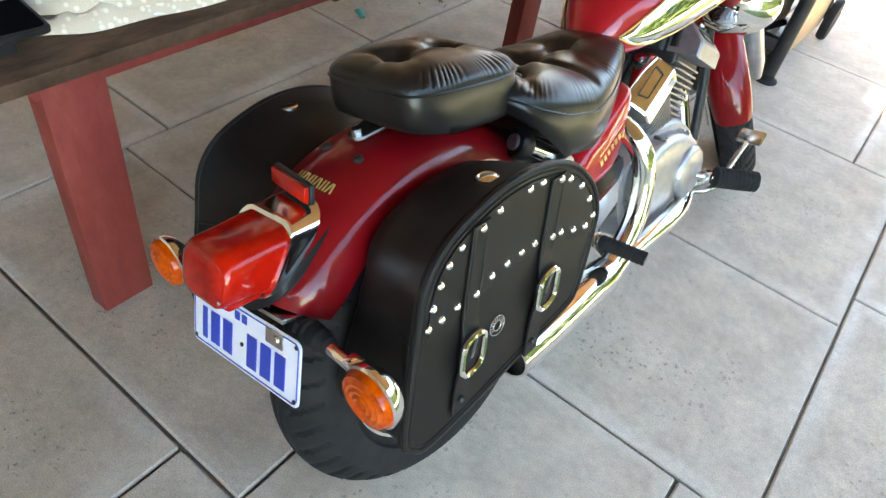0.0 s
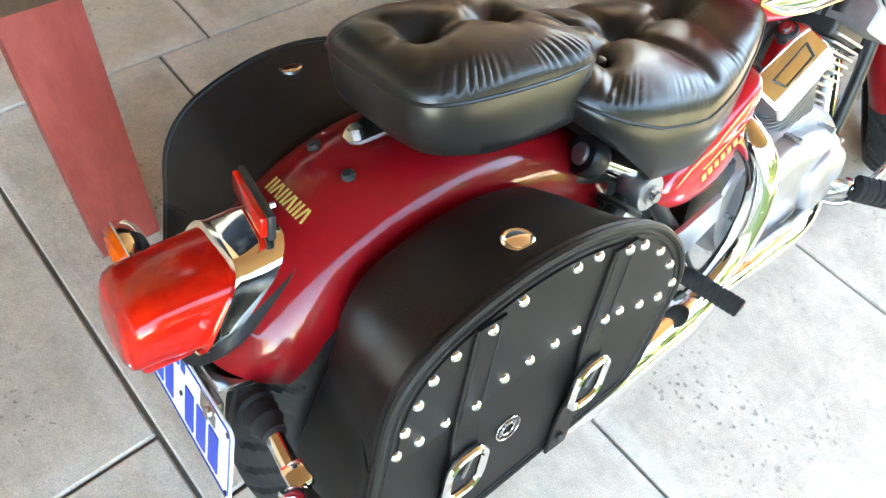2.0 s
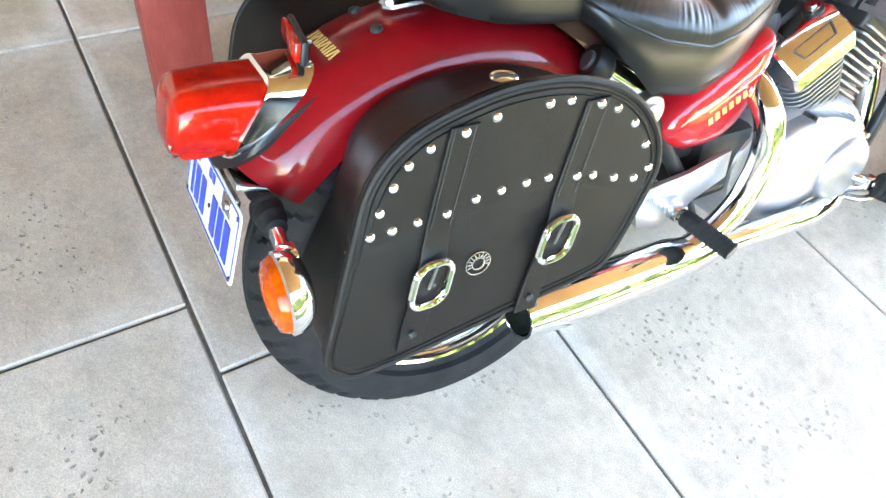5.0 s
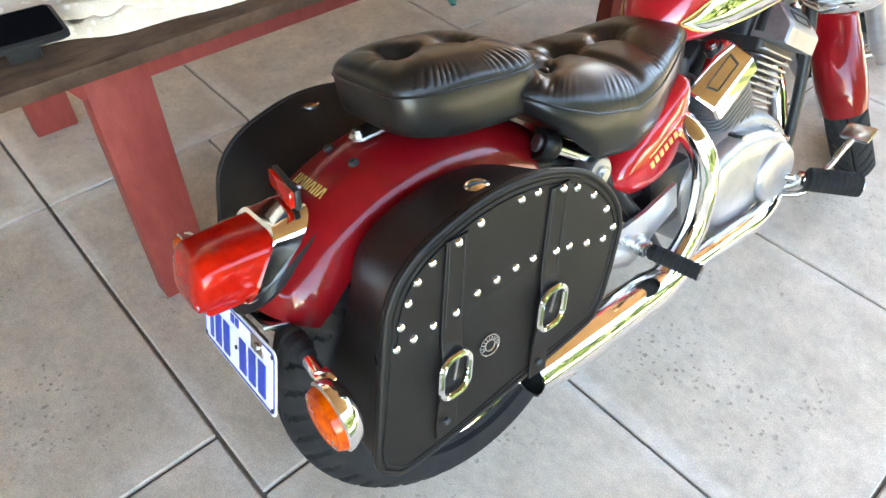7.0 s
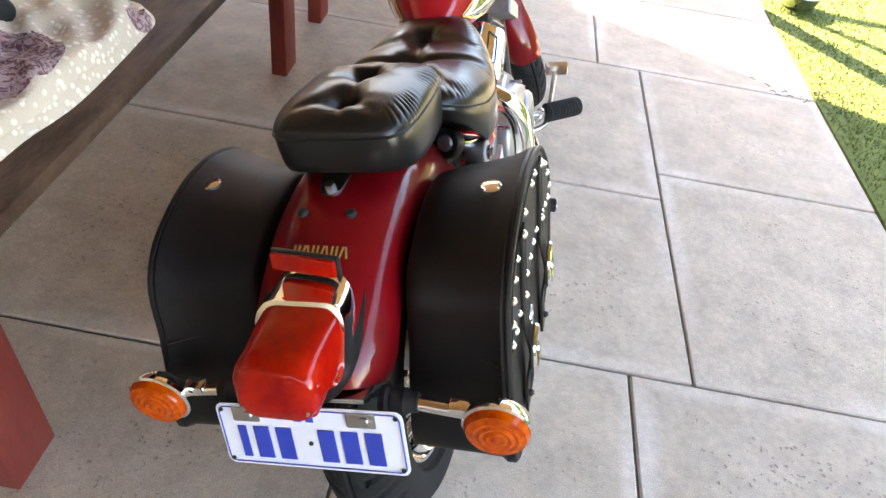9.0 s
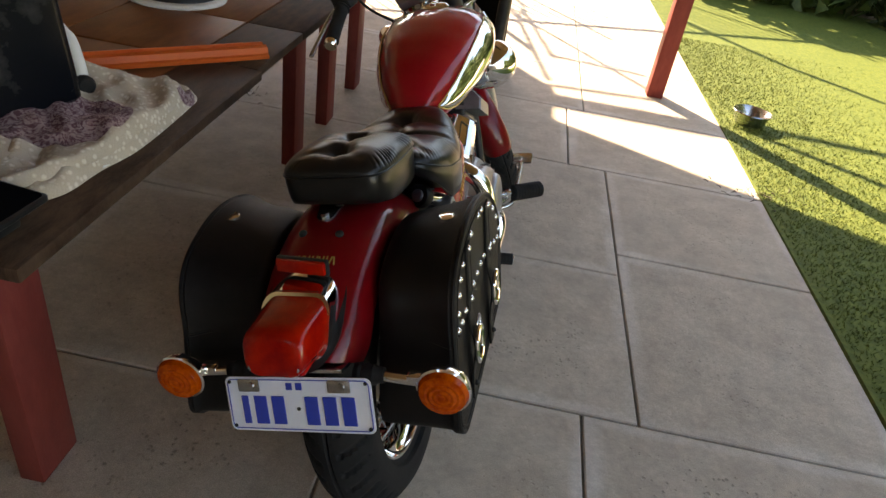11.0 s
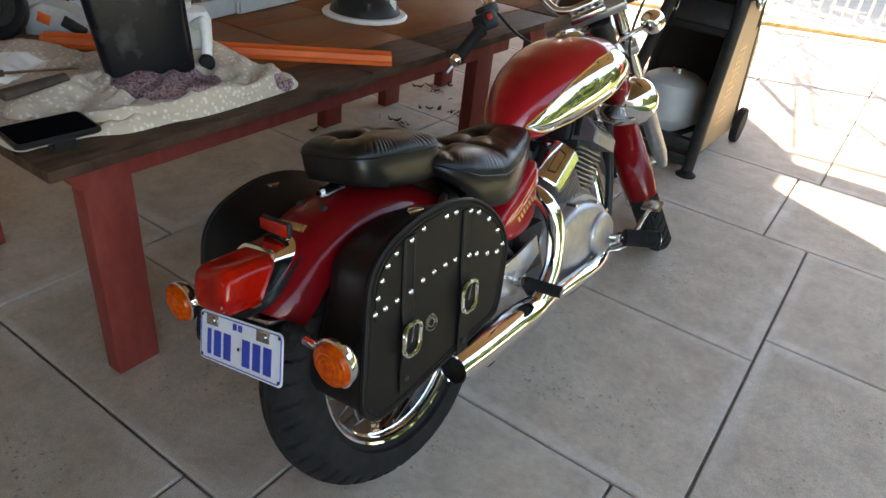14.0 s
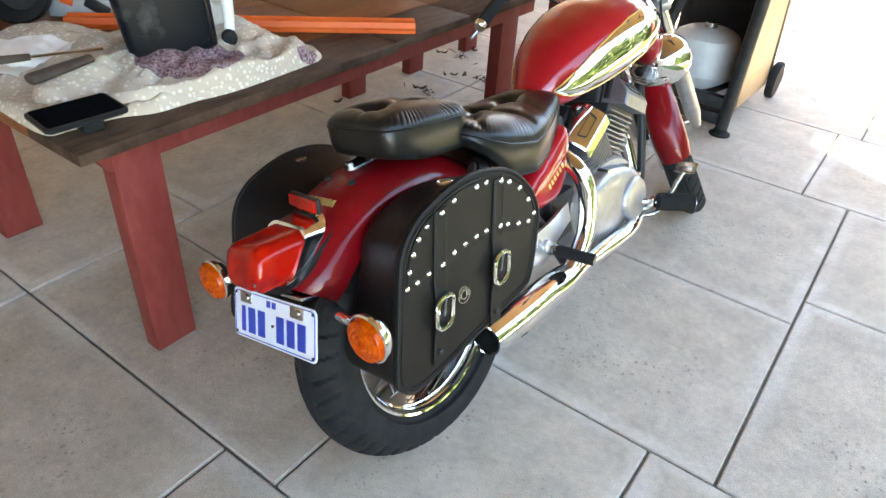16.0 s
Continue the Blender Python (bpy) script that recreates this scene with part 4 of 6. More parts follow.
def cylinder(base, top, name, rear):
    """A finned air-cooled cylinder from base to top with its head and chrome cover."""
    base, top = Vector(base), Vector(top)
    ax = (top - base).normalized()
    side = Vector((1, 0, 0))
    fwd = ax.cross(side).normalized()
    L = (top - base).length
    m = Matrix((side, fwd, ax)).transposed().to_4x4()
    m.translation = base
    bm = nb()
    cyl(bm, base, base + ax * L, 0.050, seg=24)
    eng = part(name, bm, M_DARK, bike, "finned grey alloy cylinder")
    k = 13
    for i in range(k):
        h = 0.015 + (L * 0.72 - 0.015) * i / (k - 1)
        w = 0.062 + 0.010 * i / k
        bm = nb()
        skin(bm, [[m @ Vector((x, y, z)) for x, y in rounded_rect(w + (0.030 if rear else 0.006), w * 0.86, 0.030 if rear else 0.008, 6)] for z in (h, h + (0.0030 if rear else 0.0038))])
        part("fin", bm, M_FIN, eng, smooth=False)
    bm = nb()
    skin(bm, [[m @ Vector((x, y, z)) for x, y in rounded_rect(w, d, 0.010, 3)] for z, w, d in ((L * 0.70, 0.066, 0.062), (L * 0.745, 0.070, 0.066), (L * 0.90, 0.066, 0.064))])
    part("cylinder_head", bm, M_DARK, eng, "black cylinder head")
    # polished cover sloping outwards over the head
    sec = [(0.040, 1.08), (0.068, 1.10), (0.074, 1.09), (0.108, 0.95), (0.112, 0.92), (0.112, 0.79), (0.040, 0.79)]
    rings = []
    for y, k in ((-0.066, 0.90), (-0.062, 1.0), (0.050, 1.0), (0.054, 0.90)):
        rings.append([m @ Vector((0.070 + (x - 0.070) * k, y, L * (0.95 + (z - 0.95) * k))) for x, z in sec])
    bm = nb()
    skin(bm, rings)
    part("head_cover", bm, M_CHROME if rear else M_FIN, eng, "chrome head cover" if rear else "grey alloy head cover", angle=25)
    bm = nb()
    q = [(-0.040, 0.30), (-0.034, 0.75), (0.026, 0.75), (0.032, 0.30), (-0.040, 0.30)]
    for (y, f), (y2, f2) in zip(q, q[1:]):
        tube(bm, [m @ Vector((0.0755 + 0.034 * f, y, L * (1.094 - 0.14 * f))), m @ Vector((0.0755 + 0.034 * f2, y2, L * (1.094 - 0.14 * f2)))], 0.0012, 6, 1)
    part("cover_outline", bm, M_BLACK, eng)
    bm = nb()
    skin(bm, [[m @ Vector((x - 0.012, y - 0.010, z)) for x, y in rounded_rect(w, d, 0.015, 4)] for z, w, d in ((L * 0.80, 0.050, 0.062), (L * 1.05, 0.048, 0.060), (L * 1.10, 0.040, 0.050))])
    part("rocker_cover", bm, M_DARK, eng, "black rocker cover")
    for y in (-0.053, 0.030):
        bm = nb()
        cyl(bm, m @ Vector((0.056, y, L * 0.85)), m @ Vector((0.056, y, L * 1.125)), 0.016, seg=20)
        part("head_boss", bm, M_BLACK, eng)
        bm = nb()
        cyl(bm, m @ Vector((0.056, y, L * 1.125)), m @ Vector((0.056, y, L * 1.150)), 0.0115, seg=20)
        cyl(bm, m @ Vector((0.056, y, L * 1.150)), m @ Vector((0.056, y, L * 1.165)), 0.0065, seg=6)
        part("head_bolt", bm, M_STEEL, eng)


cylinder((0, 0.780, 0.350), (0, 0.677, 0.522), "rear_cylinder", True)
cylinder((0, 0.80, 0.345), (0, 0.905, 0.545), "front_cylinder", False)


def engine():
    bm = nb()
    o = [(0.56, 0.30), (0.58, 0.38), (0.68, 0.41), (0.80, 0.41), (0.90, 0.34), (0.92, 0.26), (0.86, 0.19), (0.70, 0.17), (0.60, 0.21)]
    ol = loop_pts(o, 3)
    skin(bm, [[Vector((x, y, z)) for y, z in shrink(ol, d, 0.73, 0.30)] for x, d in ((-0.12, 0.03), (-0.105, 0.0), (0.085, 0.0), (0.10, 0.01))])
    case = part("crankcase", bm, M_ALU, bike, "grey cast alloy crankcase")
    bm = nb()
    o2 = loop_pts([(0.595, 0.30), (0.61, 0.375), (0.70, 0.402), (0.79, 0.385), (0.85, 0.35), (0.875, 0.30), (0.85, 0.245), (0.77, 0.235), (0.70, 0.21), (0.63, 0.225)], 4)
    skin(bm, [[Vector((x, y, z)) for y, z in shrink(o2, d, 0.73, 0.30)] for x, d in ((0.095, 0.0), (0.118, 0.0), (0.128, 0.006), (0.134, 0.02), (0.136, 0.05))])
    part("clutch_cover", bm, M_ALU, case, "smooth silver clutch cover")
    bm = nb()
    revolve(bm, [(0, 0.062), (0.02, 0.060), (0.028, 0.054), (0.030, 0.048), (0.031, 0.0)], (0.118, 0.805, 0.292), (1, 0, 0), 40)
    part("oil_filter_cover", bm, M_ALU, case, "round silver cover")
    for a in range(9):
        y, z = o2[int(a * len(o2) / 9)]
        bm = nb()
        cyl(bm, (0.10, y, z), (0.128, y, z), 0.006, seg=6)
        part("case_bolt", bm, M_STEEL, case)
    # chrome head intake shells either side of the head tube
    for s in (1, -1):
        c = Vector((s * 0.112, 1.035, 0.597))
        bm = nb()
        revolve(bm, [(-0.090, 0.0), (-0.086, 0.026), (-0.06, 0.052), (-0.015, 0.068), (0.02, 0.066), (0.045, 0.056), (0.062, 0.040), (0.071, 0.020), (0.073, 0.0)], c, Vector((s * 0.85, 0.35, 0.30)), 28)
        part("horn_cover", bm, M_CHROME, bike, "egg-shaped chrome cover")
    # frame tubes
    bm = nb()
    for s in (1, -1):
        tube(bm, [(0, 1.09, 0.70), (s * 0.05, 1.03, 0.45), (s * 0.07, 0.96, 0.22), (s * 0.10, 0.80, 0.17), (s * 0.11, 0.55, 0.20), (s * 0.10, 0.44, 0.36), (s * 0.09, 0.32, 0.50), (s * 0.06, 0.14, 0.54)], 0.012, 10)
    tube(bm, [(0, 1.09, 0.70), (0, 0.9, 0.63), (0, 0.6, 0.58), (0, 0.3, 0.60)], 0.02, 10)
    cyl(bm, HEAD - RAKE * 0.12, HEAD + RAKE * 0.03, 0.03)
    for s in (1, -1):
        tube(bm, [(s * 0.09, 0.55, 0.31), (s * 0.10, 0.3, 0.305), (s * 0.095, WHEEL.y, WHEEL.z)], 0.018, 10)
    cyl(bm, (-0.12, WHEEL.y, WHEEL.z), (0.12, WHEEL.y, WHEEL.z), 0.011)
    part("bike_chassis", bm, M_BLACK, bike, "black steel tube chassis and swingarm")
    bm = nb()
    box(bm, (0.0, 0.46, 0.43), (0.15, 0.16, 0.15), bev=0.015)
    box(bm, (0.02, 0.55, 0.34), (0.15, 0.12, 0.12), bev=0.02)
    box(bm, (0.0, 0.62, 0.50), (0.10, 0.06, 0.12), bev=0.02)
    part("airbox", bm, M_DARK, bike, "black air box")


engine()


def exhaust():
    bm = nb()
    tube(bm, [(0.06, 0.56, 0.49), (0.12, 0.535, 0.485), (0.155, 0.535, 0.45), (0.166, 0.535, 0.39), (0.166, 0.515, 0.32), (0.163, 0.46, 0.268), (0.163, 0.40, 0.250)], 0.021, 16)
    ex = part("exhaust", bm, M_CHROME, bike, "chrome exhaust pipes and silencer")
    bm = nb()
    tube(bm, [(0.0, 0.98, 0.44), (0.01, 1.01, 0.36), (0.04, 0.99, 0.27), (0.10, 0.90, 0.225), (0.150, 0.76, 0.228), (0.160, 0.60, 0.238), (0.161, 0.45, 0.243)], 0.020, 16)
    part("front_pipe", bm, M_CHROME, ex)
    bm = nb()
    rings = []
    a, b = Vector((0.161, 0.50, 0.242)), Vector((0.178, 0.118, 0.263))
    ax = (b - a).normalized()
    revolve(bm, [(0, 0.02), (0.03, 0.026), (0.10, 0.036), (0.30, 0.037), (0.375, 0.034), (0.383, 0.033), (0.383, 0.029), (0.30, 0.028), (0.30, 0.0)], a, ax, 32)
    part("silencer", bm, M_CHROME, ex, "slash-cut chrome silencer")
    bm = nb()
    revolve(bm, [(0, 0.028), (0.001, 0.0)], a + ax * 0.31, ax, 24)
    part("baffle", bm, M_DARK, ex)
    bm = nb()
    a2, b2 = Vector((0.152, 0.47, 0.214)), Vector((0.166, 0.232, 0.226))
    ax2 = (b2 - a2).normalized()
    revolve(bm, [(0, 0.016), (0.03, 0.022), (0.235, 0.022), (0.239, 0.020), (0.239, 0.017), (0.20, 0.016), (0.20, 0.0)], a2, ax2, 24)
    part("lower_silencer", bm, M_CHROME, ex, "shorter chrome silencer below")
    bm = nb()
    revolve(bm, [(0, 0.0225), (0.012, 0.0225), (0.013, 0.017), (0.002, 0.016), (0.001, 0.0)], b2 - ax2 * 0.010, ax2, 24)
    part("rubber_end", bm, M_RUBBER, ex, "black silencer end")


exhaust()


def peg(p0, p1, name, label, r=0.0138):
    p0, p1 = Vector(p0), Vector(p1)
    ax = (p1 - p0).normalized()
    L = (p1 - p0).length
    prof = [(0, r * 0.7)]
    k = 9
    for i in range(k):
        h = L * (0.06 + 0.88 * i / k)
        prof += [(h, r), (h + L * 0.075, r), (h + L * 0.08, r * 0.94), (h + L * 0.09, r * 0.94)]
    prof += [(L * 0.97, r), (L, r * 0.98), (L, 0)]
    bm = nb()
    revolve(bm, prof, p0, ax, 16)
    pg = part(name, bm, M_RUBBER, bike, label)
    bm = nb()
    revolve(bm, [(0, r * 0.9), (0.003, r * 0.9), (0.004, 0)], p1 - ax * 0.001, ax, 16)
    part("end_cap", bm, M_STEEL, pg)
    bm = nb()
    cyl(bm, p0 - ax * 0.04, p0 + ax * 0.005, 0.009, seg=10)
    box(bm, p0 - ax * 0.01, (0.02, 0.026, 0.022), bev=0.004)
    part("clevis", bm, M_STEEL, pg)


def foot_controls():
    peg((0.150, 0.418, 0.318), (0.232, 0.440, 0.300), "pillion_peg", "black rubber pillion peg")
    peg((-0.150, 0.418, 0.318), (-0.232, 0.440, 0.300), "pillion_peg", "black rubber pillion peg")
    peg((0.172, 0.862, 0.266), (0.246, 0.925, 0.250), "rider_peg", "black rubber rider peg", 0.0235)
    peg((-0.172, 0.862, 0.266), (-0.246, 0.925, 0.250), "rider_peg", "black rubber rider peg", 0.0235)
    for s in (1, -1):
        bm = nb()
        o = [(0.340, 0.352), (0.36, 0.364), (0.44, 0.372), (0.515, 0.392), (0.520, 0.345), (0.46, 0.318), (0.44, 0.30), (0.40, 0.285), (0.355, 0.30)]
        skin(bm, [[Vector((s * x, y, z)) for y, z in o] for x in (0.118, 0.126)])
        cyl(bm, (s * 0.126, 0.415, 0.325), (s * 0.134, 0.415, 0.325), 0.016, seg=16)
        cyl(bm, (s * 0.126, 0.36, 0.345), (s * 0.132, 0.36, 0.345), 0.009, seg=6)
        part("peg_hanger", bm, M_SATIN, bike, "bright alloy footpeg hanger plate", angle=30)
    bm = nb()
    tube(bm, [(0.12, 0.83, 0.23), (0.17, 0.86, 0.235), (0.180, 0.92, 0.262), (0.185, 0.98, 0.295), (0.188, 1.005, 0.305)], 0.0065, 10)
    tube(bm, [(0.10, 0.80, 0.235), (0.16, 0.88, 0.25)], 0.011, 10)
    lever = part("brake_pedal", bm, M_STEEL, bike, "bright steel brake pedal")
    bm = nb()
    box(bm, (0.19, 1.010, 0.312), (0.058, 0.040, 0.010), rot=(25, 0, 0), bev=0.005)
    part("pedal_pad", bm, M_STEEL, lever)
    # shock absorber and its collar, pillion lock
    for s in (1, -1):
        bm = nb()
        cyl(bm, (s * 0.115, 0.325, 0.51), (s * 0.115, 0.10, 0.315), 0.013)
        sh = part("shock_absorber", bm, M_DARK, bike, "dark shock absorber with exposed spring")
        bm = nb()
        a, b = Vector((s * 0.115, 0.30, 0.488)), Vector((s * 0.115, 0.12, 0.332))
        ax = (b - a).normalized()
        u = ax.orthogonal().normalized()
        w = ax.cross(u)
        tube(bm, [a + (b - a) * (i / 96) + 0.026 * (math.cos(i * 0.72) * u + math.sin(i * 0.72) * w) for i in range(97)], 0.0045, 6, 1)
        part("spring", bm, M_DARK, sh, "black coil spring")
        bm = nb()
        revolve(bm, [(-0.018, 0.016), (-0.018, 0.022), (-0.014, 0.025), (0.012, 0.025), (0.016, 0.022), (0.016, 0.015)], (s * 0.122, 0.317, 0.499), (s, 0, 0), 28)
        tube(bm, [(s * 0.120, 0.317, 0.499), (s * 0.118, 0.300, 0.470), (s * 0.116, 0.280, 0.455)], [0.020, 0.015, 0.014], 12)
        mount = part("shock_mount", bm, M_ALU, sh, "grey alloy shock mounting eye")
        bm = nb()
        cyl(bm, (s * 0.126, 0.317, 0.499), (s * 0.143, 0.317, 0.499), 0.0125, seg=20)
        cyl(bm, (s * 0.143, 0.317, 0.499), (s * 0.148, 0.317, 0.499), 0.0075, seg=6)
        part("mount_bolt", bm, M_STEEL, mount, "bright steel bolt")
        bm = nb()
        cyl(bm, (s * 0.092, 0.262, 0.553), (s * 0.112, 0.325, 0.512), 0.0155, seg=24)
        res = part("reservoir", bm, M_CHROME, bike, "chrome cylinder beside the pillion seat")
        bm = nb()
        revolve(bm, [(0.0, 0.014), (0.0, 0.022), (0.004, 0.024), (0.020, 0.024), (0.024, 0.021), (0.030, 0.017)], (s * 0.0895, 0.243, 0.562), Vector((s * 0.25, 0.80, -0.52)), 28)
        part("collar", bm, M_BLACK, res, "black collar")
        bm = nb()
        revolve(bm, [(-0.004, 0.013), (0.002, 0.013), (0.004, 0.011), (0.004, 0.004), (0.003, 0.0)], (s * 0.0895, 0.243, 0.562), Vector((-s * 0.25, -0.80, 0.52)), 20)
        part("lock_face", bm, M_ALU, res, "small steel lock face")
    # side stand
    bm = nb()
    tube(bm, [(-0.10, 0.66, 0.20), (-0.17, 0.70, 0.10), (-0.235, 0.735, 0.075)], 0.011, 10)
    box(bm, (-0.24, 0.74, 0.068), (0.05, 0.04, 0.008), rot=(0, 15, 0), bev=0.002)
    part("side_stand", bm, M_DARK, bike, "black steel side stand")


foot_controls()


def front_end():
    for s in (1, -1):
        top = HEAD + RAKE * 0.06 + Vector((s * 0.088, 0, 0))
        low = AXLE_F + Vector((s * 0.088, 0.0, 0))
        off = Vector((0, -0.05, 0))
        bm = nb()
        mid = top.lerp(low, 0.52)
        cyl(bm, top, mid, 0.0185, seg=20)
        bm.transform(STEER)
        fk = part("fork_tube", bm, M_CHROME, bike, "chrome fork tube with grey slider")
        bm = nb()
        tube(bm, [mid, mid.lerp(low, 0.1), mid.lerp(low, 0.9), low + (low - mid).normalized() * 0.03], [0.027, 0.026, 0.025, 0.016], 20, 1)
        bm.transform(STEER)
        part("slider", bm, M_ALU, fk, "grey alloy fork slider")
    bm = nb()
    cyl(bm, AXLE_F - Vector((0.1, 0, 0)), AXLE_F + Vector((0.1, 0, 0)), 0.01)
    bm.transform(STEER)
    part("front_axle", bm, M_STEEL, bike, "steel front axle")
    for h in (-0.10, 0.05):
        bm = nb()
        box(bm, HEAD + RAKE * h, (0.23, 0.06, 0.03), rot=(32, 0, 0), bev=0.01)
        bm.transform(STEER)
        part("triple_clamp", bm, M_ALU, bike, "alloy fork clamp")
    bm = nb()
    half = [(0.339, 0.845, 0.842), (0.268, 0.943, 0.892), (0.215, 1.015, 0.965), (0.165, 1.045, 0.99), (0.11, 1.045, 0.95), (0.075, 1.035, 0.875), (0.04, 1.03, 0.853)]
    bar = [(-x, y, z) for x, y, z in half] + [(0, 1.03, 0.85)] + half[::-1]
    tube(bm, bar, 0.0115, 14)
    bm.transform(STEER)
    hb = part("handlebar", bm, M_CHROME, bike, "chrome pulled-back handlebar")
    for s in (1, -1):
        a, b = Vector((s * 0.268, 0.943, 0.892)), Vector((s * 0.345, 0.837, 0.838))
        bm = nb()
        ax = (b - a).normalized()
        revolve(bm, [(0, 0.019), (0.004, 0.021), (0.008, 0.0175), (0.06, 0.0165), (0.12, 0.0175), (0.126, 0.0185), (0.13, 0.0)], a, ax, 18)
        bm.transform(STEER)
        part("grip", bm, M_RUBBER, hb, "black rubber grip")
        bm = nb()
        revolve(bm, [(0, 0.0165), (0.012, 0.0165), (0.016, 0.013), (0.017, 0)], a + ax * 0.129, ax, 16)
        bm.transform(STEER)
        part("bar_end", bm, M_CHROME, hb, "chrome bar end")
        bm = nb()
        box(bm, (s * 0.252, 0.965, 0.907), (0.05, 0.055, 0.05), rot=(0, 0, s * 35), bev=0.008)
        box(bm, (s * 0.240, 0.985, 0.935), (0.04, 0.06, 0.03), rot=(0, 0, s * 35), bev=0.008)
        bm.transform(STEER)
        part("switch_box", bm, M_BLACK, hb, "black switch housing")
        bm = nb()
        box(bm, (s * 0.232, 0.942, 0.915), (0.014, 0.016, 0.016), bev=0.002)
        bm.transform(STEER)
        part("kill_switch", bm, M_LENS, hb, "red switch")
        bm = nb()
        tube(bm, [(s * 0.255, 1.01, 0.90), (s * 0.315, 1.01, 0.87), (s * 0.40, 0.94, 0.82)], 0.006, 8)
        bm.transform(STEER)
        part("lever", bm, M_STEEL, hb, "bright alloy lever")
        bm = nb()
        tube(bm, [(s * 0.24, 1.00, 0.94), (s * 0.26, 1.03, 1.02), (s * 0.30, 1.04, 1.09)], 0.005, 8)
        bm.transform(STEER)
        part("mirror_stem", bm, M_CHROME, hb, "chrome mirror stem")
        bm = nb()
        tube(bm, [(s * 0.22, 1.02, 0.92), (s * 0.19, 1.08, 0.84), (s * 0.09, 1.10, 0.70), (s * 0.075, 0.98, 0.52)], 0.004, 8)
        bm.transform(STEER)
        part("cable", bm, M_BLACK, hb, "black control cable")
    # instrument, headlamp, front lamps
    bm = nb()
    revolve(bm, [(-0.05, 0.02), (-0.04, 0.04), (0.0, 0.052), (0.012, 0.054), (0.014, 0.048), (0.008, 0.046), (0.008, 0)], (-0.015, 1.08, 0.865), (0, -0.55, 0.83), 32)
    bm.transform(STEER)
    sp = part("speedometer", bm, M_CHROME, bike, "round chrome speedometer")
    bm = nb()
    revolve(bm, [(0, 0.045), (0.001, 0.0)], Vector((-0.015, 1.08, 0.865)) + Vector((0, -0.55, 0.83)) * 0.010, (0, -0.55, 0.83), 32)
    bm.transform(STEER)
    part("dial", bm, M_BLACK, sp, "black dial")
    bm = nb()
    box(bm, (0.01, 1.02, 0.828), (0.10, 0.05, 0.02), rot=(25, 0, 0), bev=0.006)
    for x in (-0.03, -0.01, 0.01, 0.03):
        cyl(bm, (x + 0.01, 1.015, 0.837), (x + 0.01, 1.010, 0.842), 0.005, seg=8)
    bm.transform(STEER)
    part("warning_panel", bm, M_STEEL, bike, "silver warning light panel")
    bm = nb()
    revolve(bm, [(-0.11, 0.0), (-0.10, 0.03), (-0.06, 0.07), (0.0, 0.085), (0.02, 0.087), (0.024, 0.08), (0.03, 0.0)], (0, 1.22, 0.77), (0, 1, -0.05), 36)
    bm.transform(STEER)
    part("headlamp", bm, M_CHROME, bike, "chrome headlamp bucket")
    for s in (1, -1):
        bm = nb()
        cyl(bm, (s * 0.07, 1.10, 0.725), (s * 0.15, 1.09, 0.738), 0.007)
        revolve(bm, [(-0.05, 0.0), (-0.045, 0.015), (-0.02, 0.030), (0.0, 0.035), (0.01, 0.035), (0.012, 0.0)], (s * 0.168, 1.095, 0.741), (0, 1, 0), 28)
        bm.transform(STEER)
        part("front_indicator", bm, M_CHROME, bike, "chrome front indicator")
    # brake caliper and disc at the front wheel
    bm = nb()
    revolve(bm, [(-0.002, 0.13), (0.002, 0.13), (0.002, 0.07), (-0.002, 0.07)], AXLE_F + Vector((-0.058, 0, 0)), (1, 0, 0), 40, True)
    bm.transform(STEER)
    part("brake_disc", bm, M_STEEL, bike, "steel brake disc")
    bm = nb()
    box(bm, AXLE_F + Vector((-0.06, -0.11, 0.06)), (0.05, 0.06, 0.09), rot=(30, 0, 0), bev=0.01)
    bm.transform(STEER)
    part("brake_caliper", bm, M_DARK, bike, "dark brake caliper")


front_end()


# ---- tables ----
def table(y0, y1, legs, splits, label, chamfer=False):
    yc = (y0 + y1) / 2
    tb = empty("table", Matrix.Translation((-1.6, yc, 0)), label, "table", "patio tables")
    inv = Matrix.Translation((1.6, -yc, 0))
    edges = [y0, *splits, y1]
    for k, (a, b) in enumerate(zip(edges, edges[1:])):
        x1 = -1.033 - (0.012 if k else 0)
        bm = nb()
        box(bm, ((x1 - 1.20) / 2, (a + b) / 2, 0.6385), (x1 + 1.20, b - a - 0.003, 0.023), bev=0.004, m=inv)
        part("front_board", bm, M_EDGE, tb, "weathered dark front board")
        for i in range(3):
            x = -1.2015 - 0.32 * (i + 0.5)
            bm = nb()
            box(bm, (x, (a + b) / 2, 0.638 + (0.002 if k else 0)), (0.318, b - a - 0.003, 0.022), bev=0.003, m=inv)
            part("board", bm, M_TOP, tb)
    for x in (-1.234, -2.03):
        bm = nb()
        o = [(y0 + 0.070, 0.6265), (y0 + 0.070, 0.604), (y0 + 0.135, 0.500), (y1 - 0.03, 0.500), (y1 - 0.03, 0.6265)]
        skin(bm, [[inv @ Vector((x + e, y, z)) for y, z in o] for e in (-0.02, 0.02)])
        part("apron", bm, M_REDWOOD, tb, "red-stained rail with a cut end", smooth=False)
    for y in legs:
        for x in (-1.238, -1.98):
            bm = nb()
            box(bm, (x, y, 0.3125), (0.05, 0.108, 0.625), bev=0.004, m=inv)
            part("leg", bm, M_REDWOOD, tb)
        bm = nb()
        box(bm, (-1.61, y, 0.555), (0.69, 0.045, 0.09), bev=0.004, m=inv)
        part("cross_rail", bm, M_REDWOOD, tb)
    return tb


